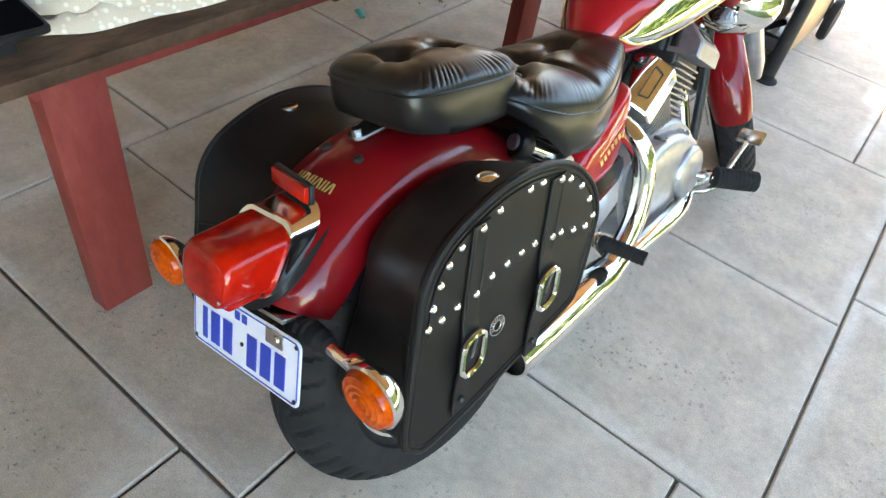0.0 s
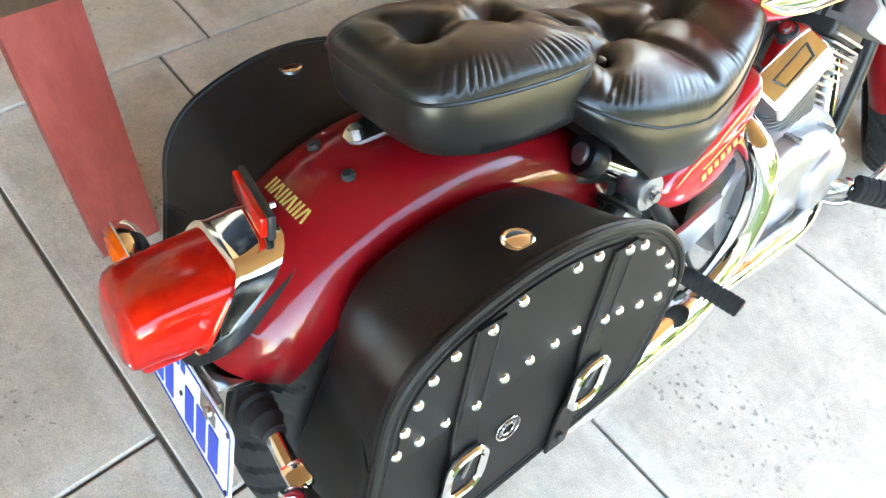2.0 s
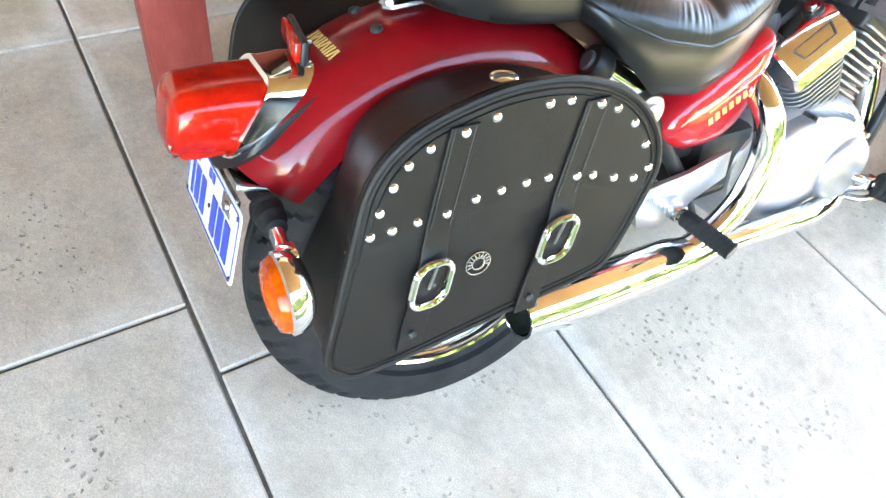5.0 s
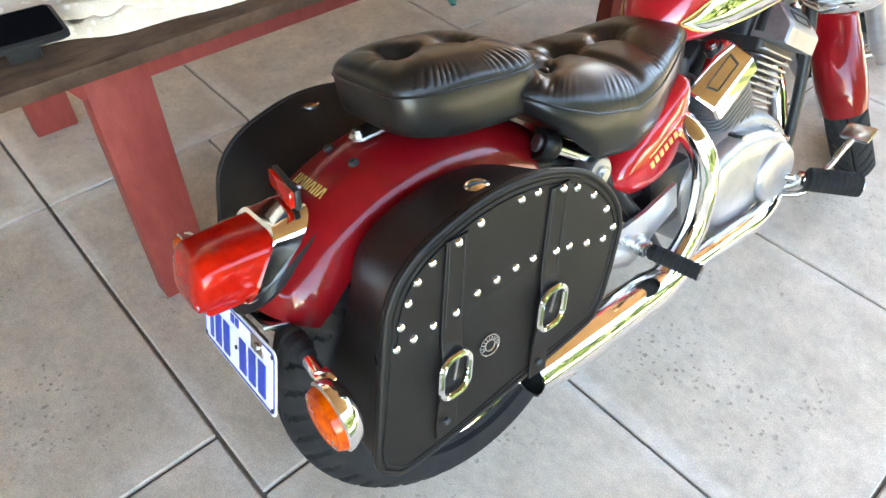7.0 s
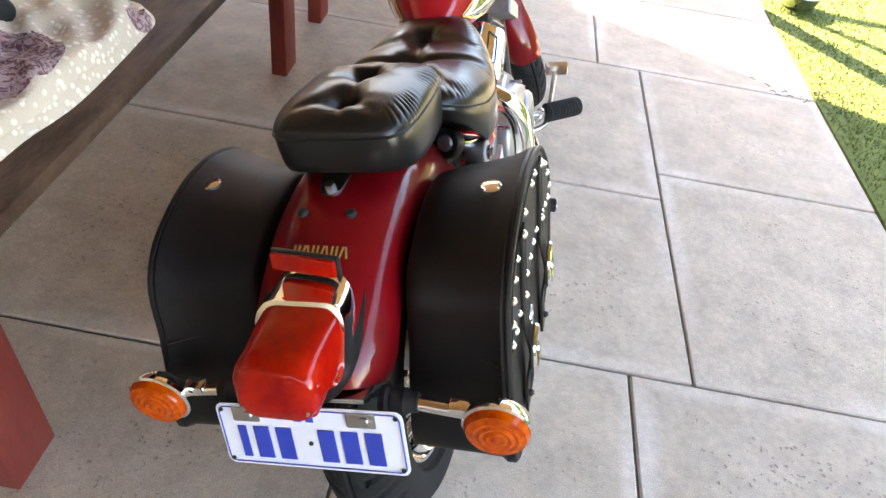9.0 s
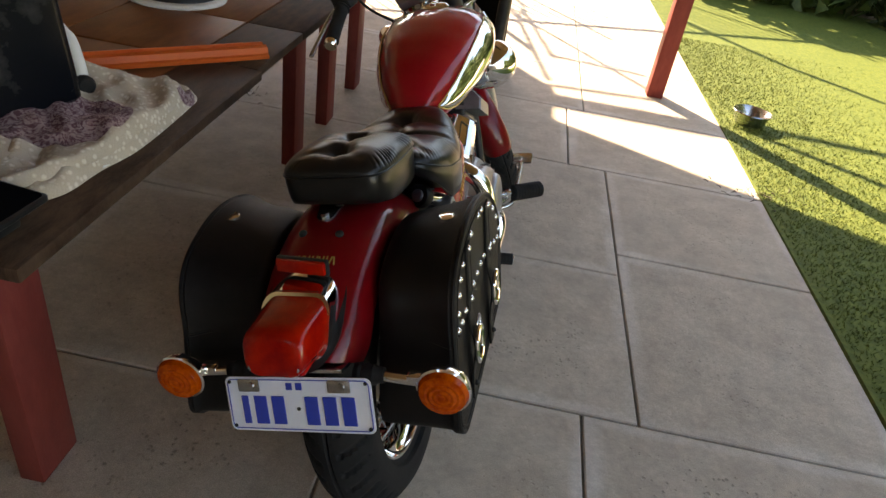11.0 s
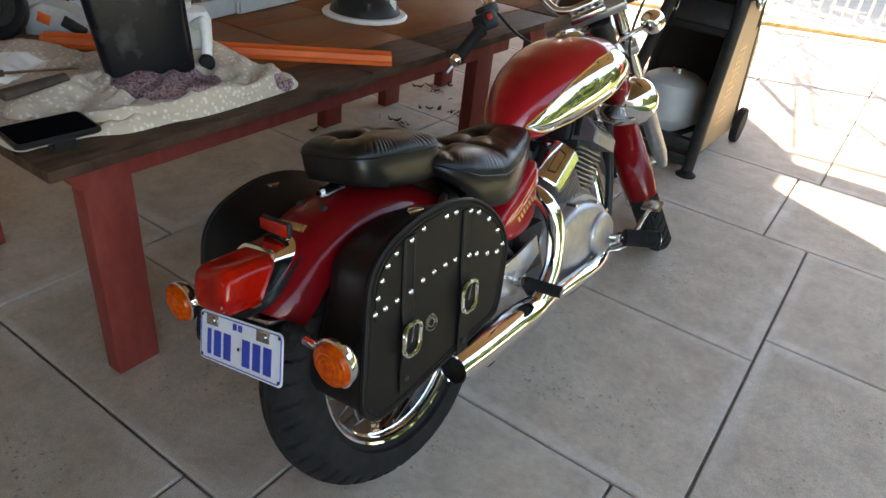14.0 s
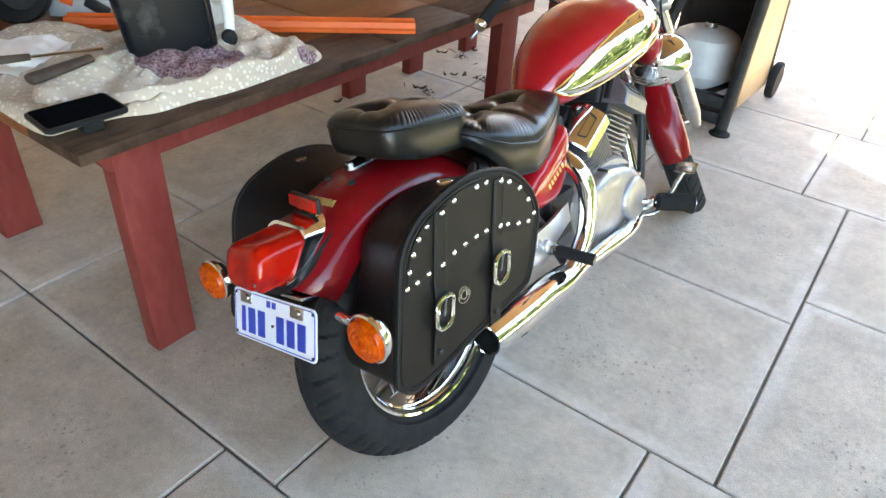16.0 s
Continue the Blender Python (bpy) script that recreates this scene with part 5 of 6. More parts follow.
table(-0.636, 1.22, (-0.439, 1.03), (0.19, 0.52), "long patio table with brown boards on red-stained legs")
table(1.235, 2.05, (1.45, 1.92), (), "short patio table with brown boards on red-stained legs")


def post():
    bm = nb()
    box(bm, (0.35, 2.67, 1.14), (0.09, 0.09, 2.28), bev=0.004)
    tagged(part("verandah_post", bm, M_REDWOOD), "red-stained square timber verandah post", "post")


post()

# ---- things on the table ----
TOP = 0.650


def cloth_mat():
    m = mat("patchwork_cloth", (0.46, 0.38, 0.29), 0.9, 0, (0.56, 0.47, 0.37), 6, 0.5, 300)
    n, l = m.node_tree.nodes, m.node_tree.links
    b = n["Principled BSDF"]
    base = b.inputs["Base Color"].links[0].from_socket
    tc = n.new("ShaderNodeTexCoord")
    vo = n.new("ShaderNodeTexVoronoi")
    vo.inputs["Scale"].default_value = 84
    l.new(tc.outputs["Object"], vo.inputs["Vector"])
    dot = n.new("ShaderNodeMapRange")
    dot.inputs["From Min"].default_value, dot.inputs["From Max"].default_value, dot.inputs["To Min"].default_value, dot.inputs["To Max"].default_value = 0.22, 0.40, 0.6, 0.0
    l.new(vo.outputs["Distance"], dot.inputs[0])
    m1 = n.new("ShaderNodeMix")
    m1.data_type = "RGBA"
    l.new(dot.outputs[0], m1.inputs[0])
    l.new(base, m1.inputs[6])
    m1.inputs[7].default_value = (0.80, 0.74, 0.63, 1)
    # sewn patches: pale and plum cells
    cell = n.new("ShaderNodeTexVoronoi")
    cell.inputs["Scale"].default_value = 5.2
    l.new(tc.outputs["Object"], cell.inputs["Vector"])
    sp = n.new("ShaderNodeSeparateColor")
    l.new(cell.outputs["Color"], sp.inputs[0])
    swirl = n.new("ShaderNodeTexNoise")
    swirl.inputs["Scale"].default_value, swirl.inputs["Distortion"].default_value = 70, 2.5
    l.new(tc.outputs["Object"], swirl.inputs["Vector"])
    plum = n.new("ShaderNodeValToRGB")
    plum.color_ramp.elements[0].position, plum.color_ramp.elements[1].position = 0.42, 0.56
    plum.color_ramp.elements[0].color, plum.color_ramp.elements[1].color = (0.12, 0.045, 0.06, 1), (0.34, 0.24, 0.24, 1)
    l.new(swirl.outputs["Fac"], plum.inputs[0])
    wobble = n.new("ShaderNodeVectorMath")
    wobble.operation, wobble.inputs[3].default_value = "SCALE", 0.05
    l.new(cell.outputs["Color"], wobble.inputs[0])
    moved = n.new("ShaderNodeVectorMath")
    moved.operation = "ADD"
    l.new(tc.outputs["Object"], moved.inputs[0])
    l.new(wobble.outputs[0], moved.inputs[1])
    patch = None
    for px, py, r in ((-1.17, -0.27, 0.105), (-1.035, -0.43, 0.026), (-1.17, -0.035, 0.035), (-1.045, -0.05, 0.028), (-1.40, -0.56, 0.05)):
        dist = n.new("ShaderNodeVectorMath")
        dist.operation = "DISTANCE"
        dist.inputs[1].default_value = (px, py, 0.70)
        l.new(moved.outputs[0], dist.inputs[0])
        near = n.new("ShaderNodeMath")
        near.operation, near.inputs[1].default_value = "LESS_THAN", r
        l.new(dist.outputs["Value"], near.inputs[0])
        if patch is None:
            patch = near.outputs[0]
        else:
            both = n.new("ShaderNodeMath")
            both.operation = "MAXIMUM"
            l.new(patch, both.inputs[0])
            l.new(near.outputs[0], both.inputs[1])
            patch = both.outputs[0]
    g2 = n.new("ShaderNodeMath")
    g2.operation, g2.inputs[1].default_value = "LESS_THAN", 0.30
    l.new(sp.outputs[0], g2.inputs[0])
    m2 = n.new("ShaderNodeMix")
    m2.data_type = "RGBA"
    l.new(patch, m2.inputs[0])
    l.new(m1.outputs[2], m2.inputs[6])
    l.new(plum.outputs[0], m2.inputs[7])
    m3 = n.new("ShaderNodeMix")
    m3.data_type = "RGBA"
    l.new(g2.outputs[0], m3.inputs[0])
    l.new(m2.outputs[2], m3.inputs[6])
    m3.inputs[7].default_value = (0.80, 0.77, 0.72, 1)
    l.new(m3.outputs[2], b.inputs["Base Color"])
    return m


M_CLOTH = cloth_mat()
M_ORANGE = duller(mat("orange_plastic", (0.60, 0.085, 0.012), 0.45, 0, (0.68, 0.12, 0.02), 14, 0.1), 0.25)
M_PALE = mat("white_plastic", (0.74, 0.73, 0.70), 0.45, 0, (0.66, 0.65, 0.62), 20, 0.05)
M_GREY = mat("grey_plastic", (0.33, 0.34, 0.33), 0.55, 0, (0.42, 0.42, 0.41), 25, 0.1)
M_SCUFF = duller(mat("scuffed_black", (0.004, 0.005, 0.008), 0.26, 0, (0.06, 0.06, 0.062), 11, 0.2, 120, mix=(0.58, 0.80)), 0.16)
M_TOOLWOOD = duller(mat("dark_handle", (0.040, 0.028, 0.023), 0.6, 0, (0.085, 0.064, 0.052), 14, 0.3, 90), 0.2)
M_CANBLUE = mat("can_blue", (0.015, 0.05, 0.42), 0.3)
M_CANYELLOW = mat("can_yellow", (0.80, 0.58, 0.03), 0.35)
M_CANRED = mat("can_red", (0.55, 0.02, 0.02), 0.35)


def cloth(name, outline, c, base, thick, seed, label, parent=None):
    bm = nb()
    o = loop_pts([(x - 0.012, y) for x, y in outline], 6)
    rings = []
    k = 26
    for i in range(k + 1):
        f = i / k
        ring = []
        for x, y in o:
            px, py = c[0] + (x - c[0]) * f, c[1] + (y - c[1]) * f
            w = noise.noise(Vector((px * 9, py * 9, seed))) * 0.020 + (0.5 - abs(noise.noise(Vector((px * 17 + py * 11, py * 6, seed + 3))))) * 0.024 - 0.008 + noise.noise(Vector((px * 34, py * 40, seed + 7))) * 0.008
            lift = thick + w * min(1, (1 - f) * 5 + 0.25) * (thick / 0.022)
            if f > 0.93:
                lift *= math.sqrt(max(0, 1 - ((f - 0.93) / 0.07) ** 2)) * 0.94 + 0.06
            ring.append(Vector((px, py, base + max(0.002, lift))))
        rings.append(ring)
    rows = [[bm.verts.new(v) for v in r] for r in rings[1:]]
    mid = bm.verts.new(Vector((c[0], c[1], base + thick)))
    n = len(o)
    for j in range(n):
        bm.faces.new((mid, rows[0][j], rows[0][(j + 1) % n]))
    for a, b in zip(rows, rows[1:]):
        for j in range(n):
            bm.faces.new((a[j], a[(j + 1) % n], b[(j + 1) % n], b[j]))
    low = [bm.verts.new(v.co * 1) for v in rows[-1]]
    for v in low:
        v.co.z = base + 0.0005
    for j in range(n):
        bm.faces.new((rows[-1][j], rows[-1][(j + 1) % n], low[(j + 1) % n], low[j]))
    bm.faces.new(low[::-1])
    ob = part(name, bm, M_CLOTH, parent, angle=70)
    return tagged(ob, label, "" if parent else "cloth")


spread = cloth("quilted_cloth", [(-1.135, -0.632), (-1.115, -0.59), (-1.105, -0.51), (-1.076, -0.45), (-1.070, -0.37), (-1.056, -0.273), (-1.062, -0.10), (-1.072, -0.03), (-1.12, 0.0), (-1.20, -0.02), (-1.33, 0.01), (-1.45, -0.02), (-1.46, -0.15), (-1.48, -0.30), (-1.57, -0.40), (-1.50, -0.51), (-1.56, -0.59), (-1.52, -0.630), (-1.30, -0.632)], (-1.30, -0.30), TOP, 0.024, 1.0, "folded beige patchwork cloth with plum patches, spread on the table")
cloth("upper_fold", [(-1.20, -0.585), (-1.128, -0.505), (-1.076, -0.384), (-1.064, -0.272), (-1.068, -0.123), (-1.092, -0.050), (-1.20, -0.06), (-1.33, -0.03), (-1.42, -0.05), (-1.42, -0.20), (-1.40, -0.36), (-1.32, -0.47), (-1.27, -0.57)], (-1.24, -0.27), TOP + 0.018, 0.024, 5.0, "upper fold of the cloth", spread)
cloth("back_fold", [(-1.40, -0.40), (-1.47, -0.30), (-1.60, -0.36), (-1.63, -0.44), (-1.56, -0.52), (-1.44, -0.54), (-1.38, -0.48)], (-1.50, -0.44), TOP + 0.018, 0.018, 9.0, "turned-back corner of the cloth", spread)


def jerry_can():
    m = Matrix.Translation((-1.292, -0.262, TOP + 0.024)) @ Matrix.Rotation(radians(62), 4, "Z") @ Matrix.Rotation(radians(-7), 4, "X") @ Matrix.Rotation(radians(-6), 4, "Y")
    can = empty("plastic_canister", Matrix(), "scuffed black plastic canister standing on the cloth", "canister")
    bm = nb()
    rings = []
    for z, w, d in ((0.0, 0.080, 0.058), (0.008, 0.088, 0.066), (0.05, 0.091, 0.069), (0.16, 0.096, 0.073), (0.27, 0.102, 0.076), (0.30, 0.095, 0.07), (0.315, 0.06, 0.05)):
        rings.append([m @ Vector((x, y, z)) for x, y in rounded_rect(w, d, 0.018, 4)])
    skin(bm, rings)
    part("body", bm, M_SCUFF, can)
    bm = nb()
    tube(bm, [m @ Vector((-0.07, 0, 0.30)), m @ Vector((-0.06, 0, 0.36)), m @ Vector((0.03, 0, 0.37)), m @ Vector((0.06, 0, 0.31))], 0.014, 10)
    part("handle", bm, M_BLACK, can)
    bm = nb()
    skin(bm, [[m @ Vector((x, y, z)) for x, z in ((-0.085, 0.20), (-0.05, 0.20), (-0.04, 0.245), (-0.06, 0.26), (-0.09, 0.255))] for y in (-0.0745, -0.0785)])
    part("label_patch", bm, M_GREY, can, "pale grey worn patch", smooth=False)


jerry_can()


def fuel_bottle():
    b = empty("fuel_bottle", Matrix(), "white plastic fuel bottle with a black knob", "bottle")
    bm = nb()
    m = Matrix.Translation((-1.345, -0.130, TOP + 0.032)) @ Matrix.Rotation(radians(60), 4, "Z")
    skin(bm, [[m @ Vector((x, y, z)) for x, y in rounded_rect(w, d, 0.015, 4)] for z, w, d in ((0, 0.052, 0.035), (0.01, 0.058, 0.04), (0.085, 0.058, 0.04), (0.100, 0.05, 0.034), (0.105, 0.02, 0.02), (0.118, 0.02, 0.02))])
    part("body", bm, M_PALE, b)
    bm = nb()
    tube(bm, [(-1.30, -0.135, TOP + 0.105), (-1.272, -0.132, TOP + 0.118), (-1.252, -0.142, TOP + 0.085), (-1.242, -0.15, TOP + 0.055)], 0.012, 10)
    part("spout", bm, M_PALE, b)
    bm = nb()
    revolve(bm, [(-0.014, 0), (-0.013, 0.012), (-0.005, 0.0175), (0.008, 0.0175), (0.014, 0.013), (0.015, 0)], (-1.232, -0.160, TOP + 0.044), (0.7, -0.5, 0.1), 18)
    part("knob", bm, M_RUBBER, b, "black rubber knob")


fuel_bottle()


def batten():
    a, c = Vector((-1.665, -0.295, TOP)), Vector((-1.068, 0.290, TOP))
    d = (c - a).normalized()
    w = Vector((d.y, -d.x, 0))
    bm = nb()
    sec = [(-0.032, 0.002), (0.032, 0.002), (0.032, 0.010), (0.026, 0.013), (0.022, 0.026), (0.010, 0.029), (0.006, 0.023), (-0.006, 0.023), (-0.010, 0.029), (-0.022, 0.026), (-0.026, 0.013), (-0.032, 0.010)]
    skin(bm, [[p + w * x + Vector((0, 0, z)) for x, z in sec] for p in (a, c)])
    tagged(part("orange_batten", bm, M_ORANGE, smooth=False), "long ribbed orange plastic channel lying on the table", "channel")


batten()


def phone():
    m = Matrix.Translation((-1.112, -0.580, TOP + 0.029)) @ Matrix.Rotation(radians(-4), 4, "Z") @ Matrix.Rotation(radians(3), 4, "Y")
    p = empty("phone", Matrix(), "black mobile phone lying on its holder at the table's edge", "phone")
    bm = nb()
    skin(bm, [[m @ Vector((x, y, z)) for x, y in rounded_rect(w, w * 1.66, 0.009, 4)] for z, w in ((0, 0.040), (0.003, 0.043), (0.009, 0.043), (0.011, 0.041))])
    part("case", bm, M_BLACK, p)
    bm = nb()
    skin(bm, [[m @ Vector((x, y, z)) for x, y in rounded_rect(0.038, 0.066, 0.007, 4)] for z in (0.0105, 0.0116)])
    part("screen", bm, duller(mat("dark_glass", (0.004, 0.004, 0.005), 0.06, rvar=0.03), 0.0), p, "dark glass screen")
    bm = nb()
    box(bm, (0.012, 0.012, -0.012), (0.030, 0.040, 0.025), bev=0.004, m=m)
    part("holder", bm, M_BLACK, p)


phone()


def tool(a, b, r, name, label, bladed=True):
    a, b = Vector(a), Vector(b)
    t = empty(name, Matrix(), label, "tool")
    bm = nb()
    tube(bm, [a, a.lerp(b, 0.08), a.lerp(b, 0.5), b], [r * 0.8, r, r * 0.9, r * 0.7], 10, 3, flat=0.55)
    part("handle", bm, M_TOOLWOOD, t)
    if bladed:
        d = (b - a).normalized()
        bm = nb()
        tube(bm, [b, b + d * 0.06, b + d * 0.13], [r * 0.45, r * 0.4, r * 0.6], 8, 2, flat=0.3)
        part("blade", bm, M_STEEL, t)


tool((-1.43, -0.645, TOP + 0.050), (-1.375, -0.520, TOP + 0.052), 0.016, "trowel", "old trowel with a dark wooden handle on the cloth")
tool((-1.262, -0.580, TOP + 0.052), (-1.272, -0.455, TOP + 0.060), 0.019, "scraper", "worn scraper with a dark flat handle on the cloth", False)


def spray_can():
    c = empty("spray_can", Matrix(), "blue and yellow spray can with a red top", "can")
    o = Vector((-1.65, -0.505, TOP))
    bm = nb()
    revolve(bm, [(0, 0.028), (0.002, 0.032), (0.006, 0.0325), (0.17, 0.0325), (0.178, 0.029)], o, (0, 0, 1), 28)
    part("body", bm, M_CANBLUE, c)
    bm = nb()
    revolve(bm, [(0.10, 0.0328), (0.101, 0.0331), (0.135, 0.0331), (0.136, 0.0328)], o, (0, 0, 1), 28)
    part("band", bm, M_CANYELLOW, c, "yellow band")
    bm = nb()
    revolve(bm, [(0.140, 0.0328), (0.141, 0.0332), (0.165, 0.0332), (0.166, 0.0328)], o, (0, 0, 1), 28)
    part("stripe", bm, M_CANRED, c, "red band")
    bm = nb()
    revolve(bm, [(0.176, 0.029), (0.18, 0.027), (0.21, 0.025), (0.215, 0.0)], o, (0, 0, 1), 24)
    part("cap", bm, M_CANRED, c)
    for k in range(4):
        bm = nb()
        for i in range(5):
            a = radians(-75 + 12 * i + 4 * k)
            box(bm, o + Vector((0.0327 * math.cos(a), 0.0327 * math.sin(a), 0.035 + 0.014 * k)), (0.0012, 0.005, 0.006), rot=(0, 0, math.degrees(a)))
        part("lettering_bars", bm, M_PALE, c, "white lettering bars")


spray_can()


M_INK = mat("dark_ink", (0.012, 0.014, 0.03), 0.5)


def blower_parts():
    # round black housing with a dished mouth
    h = empty("fan_housing", Matrix(), "round black plastic blower housing lying on the table", "housing")
    ax = Vector((0.72, -0.62, 0.30)).normalized()
    o = Vector((-1.755, -0.355, TOP + 0.078))
    bm = nb()
    revolve(bm, [(-0.05, 0.0), (-0.048, 0.05), (-0.03, 0.073), (0.0, 0.077), (0.008, 0.073), (0.004, 0.066), (-0.02, 0.045), (-0.028, 0.0)], o, ax, 36)
    part("shell", bm, M_BLACK, h)
    bm = nb()
    revolve(bm, [(-0.03, 0.02), (-0.015, 0.016), (-0.012, 0)], o, ax, 20)
    part("boss", bm, M_DARK, h)
    # white carton behind with printed bars
    k = empty("carton", Matrix.Translation((-1.93, -0.19, TOP)) @ Matrix.Rotation(radians(104), 4, "Z"), "white cardboard carton with dark blue print", "carton")
    bm = nb()
    box(bm, (0, 0, 0.11), (0.56, 0.14, 0.22), bev=0.002, seg=1)
    part("box_body", bm, M_PALE, k, smooth=False)
    for x, w in ((-0.25, 0.022), (-0.222, 0.02), (-0.19, 0.02), (-0.02, 0.020), (0.004, 0.022), (0.030, 0.022), (0.072, 0.034), (0.100, 0.010), (0.122, 0.022), (0.144, 0.010), (0.168, 0.024)):
        bm = nb()
        box(bm, (x, -0.0708, 0.072), (w, 0.0016, 0.030))
        part("print_bar", bm, M_INK, k, "dark print bar", smooth=False)
    for i in range(9):
        bm = nb()
        box(bm, (-0.01 + 0.019 * i, -0.0708, 0.040), (0.012, 0.0016, 0.009))
        part("small_print_bar", bm, M_INK, k, smooth=False)
    for x, z, w, h in ((-0.24, 0.13, 0.05, 0.05), (-0.17, 0.15, 0.06, 0.03), (0.0, 0.16, 0.16, 0.02)):
        bm = nb()
        box(bm, (x, -0.0706, z), (w, 0.0012, h))
        part("print_block", bm, M_BLUE, k, "blue printed block", smooth=False)
    # white and orange saw cover
    g = empty("saw_cover", Matrix.Translation((-1.715, -0.215, TOP)) @ Matrix.Rotation(radians(38), 4, "Z"), "grey and orange plastic saw cover on the table", "cover")
    bm = nb()
    o2 = [(-0.085, 0.0), (0.08, 0.0), (0.085, 0.03), (0.03, 0.075), (-0.03, 0.085), (-0.08, 0.06)]
    skin(bm, [[Vector((x, y, z)) for x, z in shrink(o2, d, 0, 0.04)] for y, d in ((-0.03, 0.006), (-0.022, 0.0), (0.022, 0.0), (0.03, 0.006))])
    part("shell", bm, M_GREY, g)
    bm = nb()
    box(bm, (-0.03, -0.031, 0.045), (0.03, 0.004, 0.025), rot=(0, 20, 0), bev=0.001)
    part("orange_patch", bm, M_ORANGE, g, "orange patch")
    bm = nb()
    box(bm, (0.04, -0.028, 0.03), (0.06, 0.012, 0.03), rot=(0, 30, 0), bev=0.004)
    part("dark_grip", bm, M_BLACK, g)


blower_parts()


def tool_tray(c, rz, red):
    t = empty("tool_tray", Matrix.Translation(c) @ Matrix.Rotation(radians(rz), 4, "Z"), "grey plastic tool tray filled with small tools", "tray", "tool trays on the table")
    bm = nb()
    w, d, h, e = 0.15, 0.09, 0.05, 0.008
    box(bm, (0, 0, 0.008), (2 * w, 2 * d, 0.012), bev=0.003)
    for sx, sy, lx, ly in ((0, d, w, e), (0, -d, w, e), (w, 0, e, d), (-w, 0, e, d)):
        box(bm, (sx, sy, h / 2 + 0.004), (2 * lx, 2 * ly, h), bev=0.004)
    part("tray", bm, M_GREY, t)
    for i in range(9):
        bm = nb()
        x = -w * 0.8 + i * w * 0.2
        a = random.uniform(-0.5, 0.5)
        tube(bm, [(x - 0.03 * math.sin(a), -0.06, 0.03), (x, 0, 0.045), (x + 0.03 * math.sin(a), 0.065, 0.034)], random.uniform(0.006, 0.010), 8, 2)
        part("small_tool", bm, (M_STEEL, M_GREY, M_DARK)[i % 3], t)
    if red:
        bm = nb()
        tube(bm, [(-0.07, -0.05, 0.055), (-0.03, -0.02, 0.06), (0.03, 0.0, 0.062), (0.07, 0.03, 0.056)], [0.012, 0.018, 0.02, 0.010], 10, flat=0.6)
        part("red_handle", bm, M_CANRED, t, "red handle")


tool_tray(Vector((-1.725, 0.105, TOP)), 99, False)
tool_tray(Vector((-1.755, 0.415, TOP)), 98, True)


def lamp_ring():
    r = empty("ceiling_speaker", Matrix.Translation((-1.45, 0.625, TOP)), "white-rimmed round black speaker lying face down", "speaker")
    bm = nb()
    revolve(bm, [(0.0, 0.10), (0.0, 0.135), (0.006, 0.138), (0.012, 0.132), (0.014, 0.10)], (0, 0, 0), (0, 0, 1), 44)
    part("rim", bm, M_PALE, r, "white plastic rim")
    bm = nb()
    revolve(bm, [(0.010, 0.115), (0.03, 0.108), (0.05, 0.09), (0.075, 0.07), (0.08, 0.05), (0.12, 0.045), (0.122, 0)], (0, 0, 0), (0, 0, 1), 32)
    part("basket", bm, M_BLACK, r)
    for i in range(6):
        a = 2 * math.pi * i / 6 + 0.3
        bm = nb()
        box(bm, (0.095 * math.cos(a), 0.095 * math.sin(a), 0.045), (0.02, 0.014, 0.03), rot=(0, 0, math.degrees(a)), bev=0.003)
        part("clip", bm, M_BLACK if i % 3 else M_PALE, r)


lamp_ring()
bm = nb()
tube(bm, [(-1.095, -0.372, TOP + 0.002), (-1.088, -0.357, TOP + 0.004), (-1.080, -0.342, TOP + 0.002)], [0.003, 0.010, 0.002], 8, 4, flat=0.25)
tagged(part("dry_leaf", bm, M_PALE), "small pale dry leaf on the table's edge", "leaf")


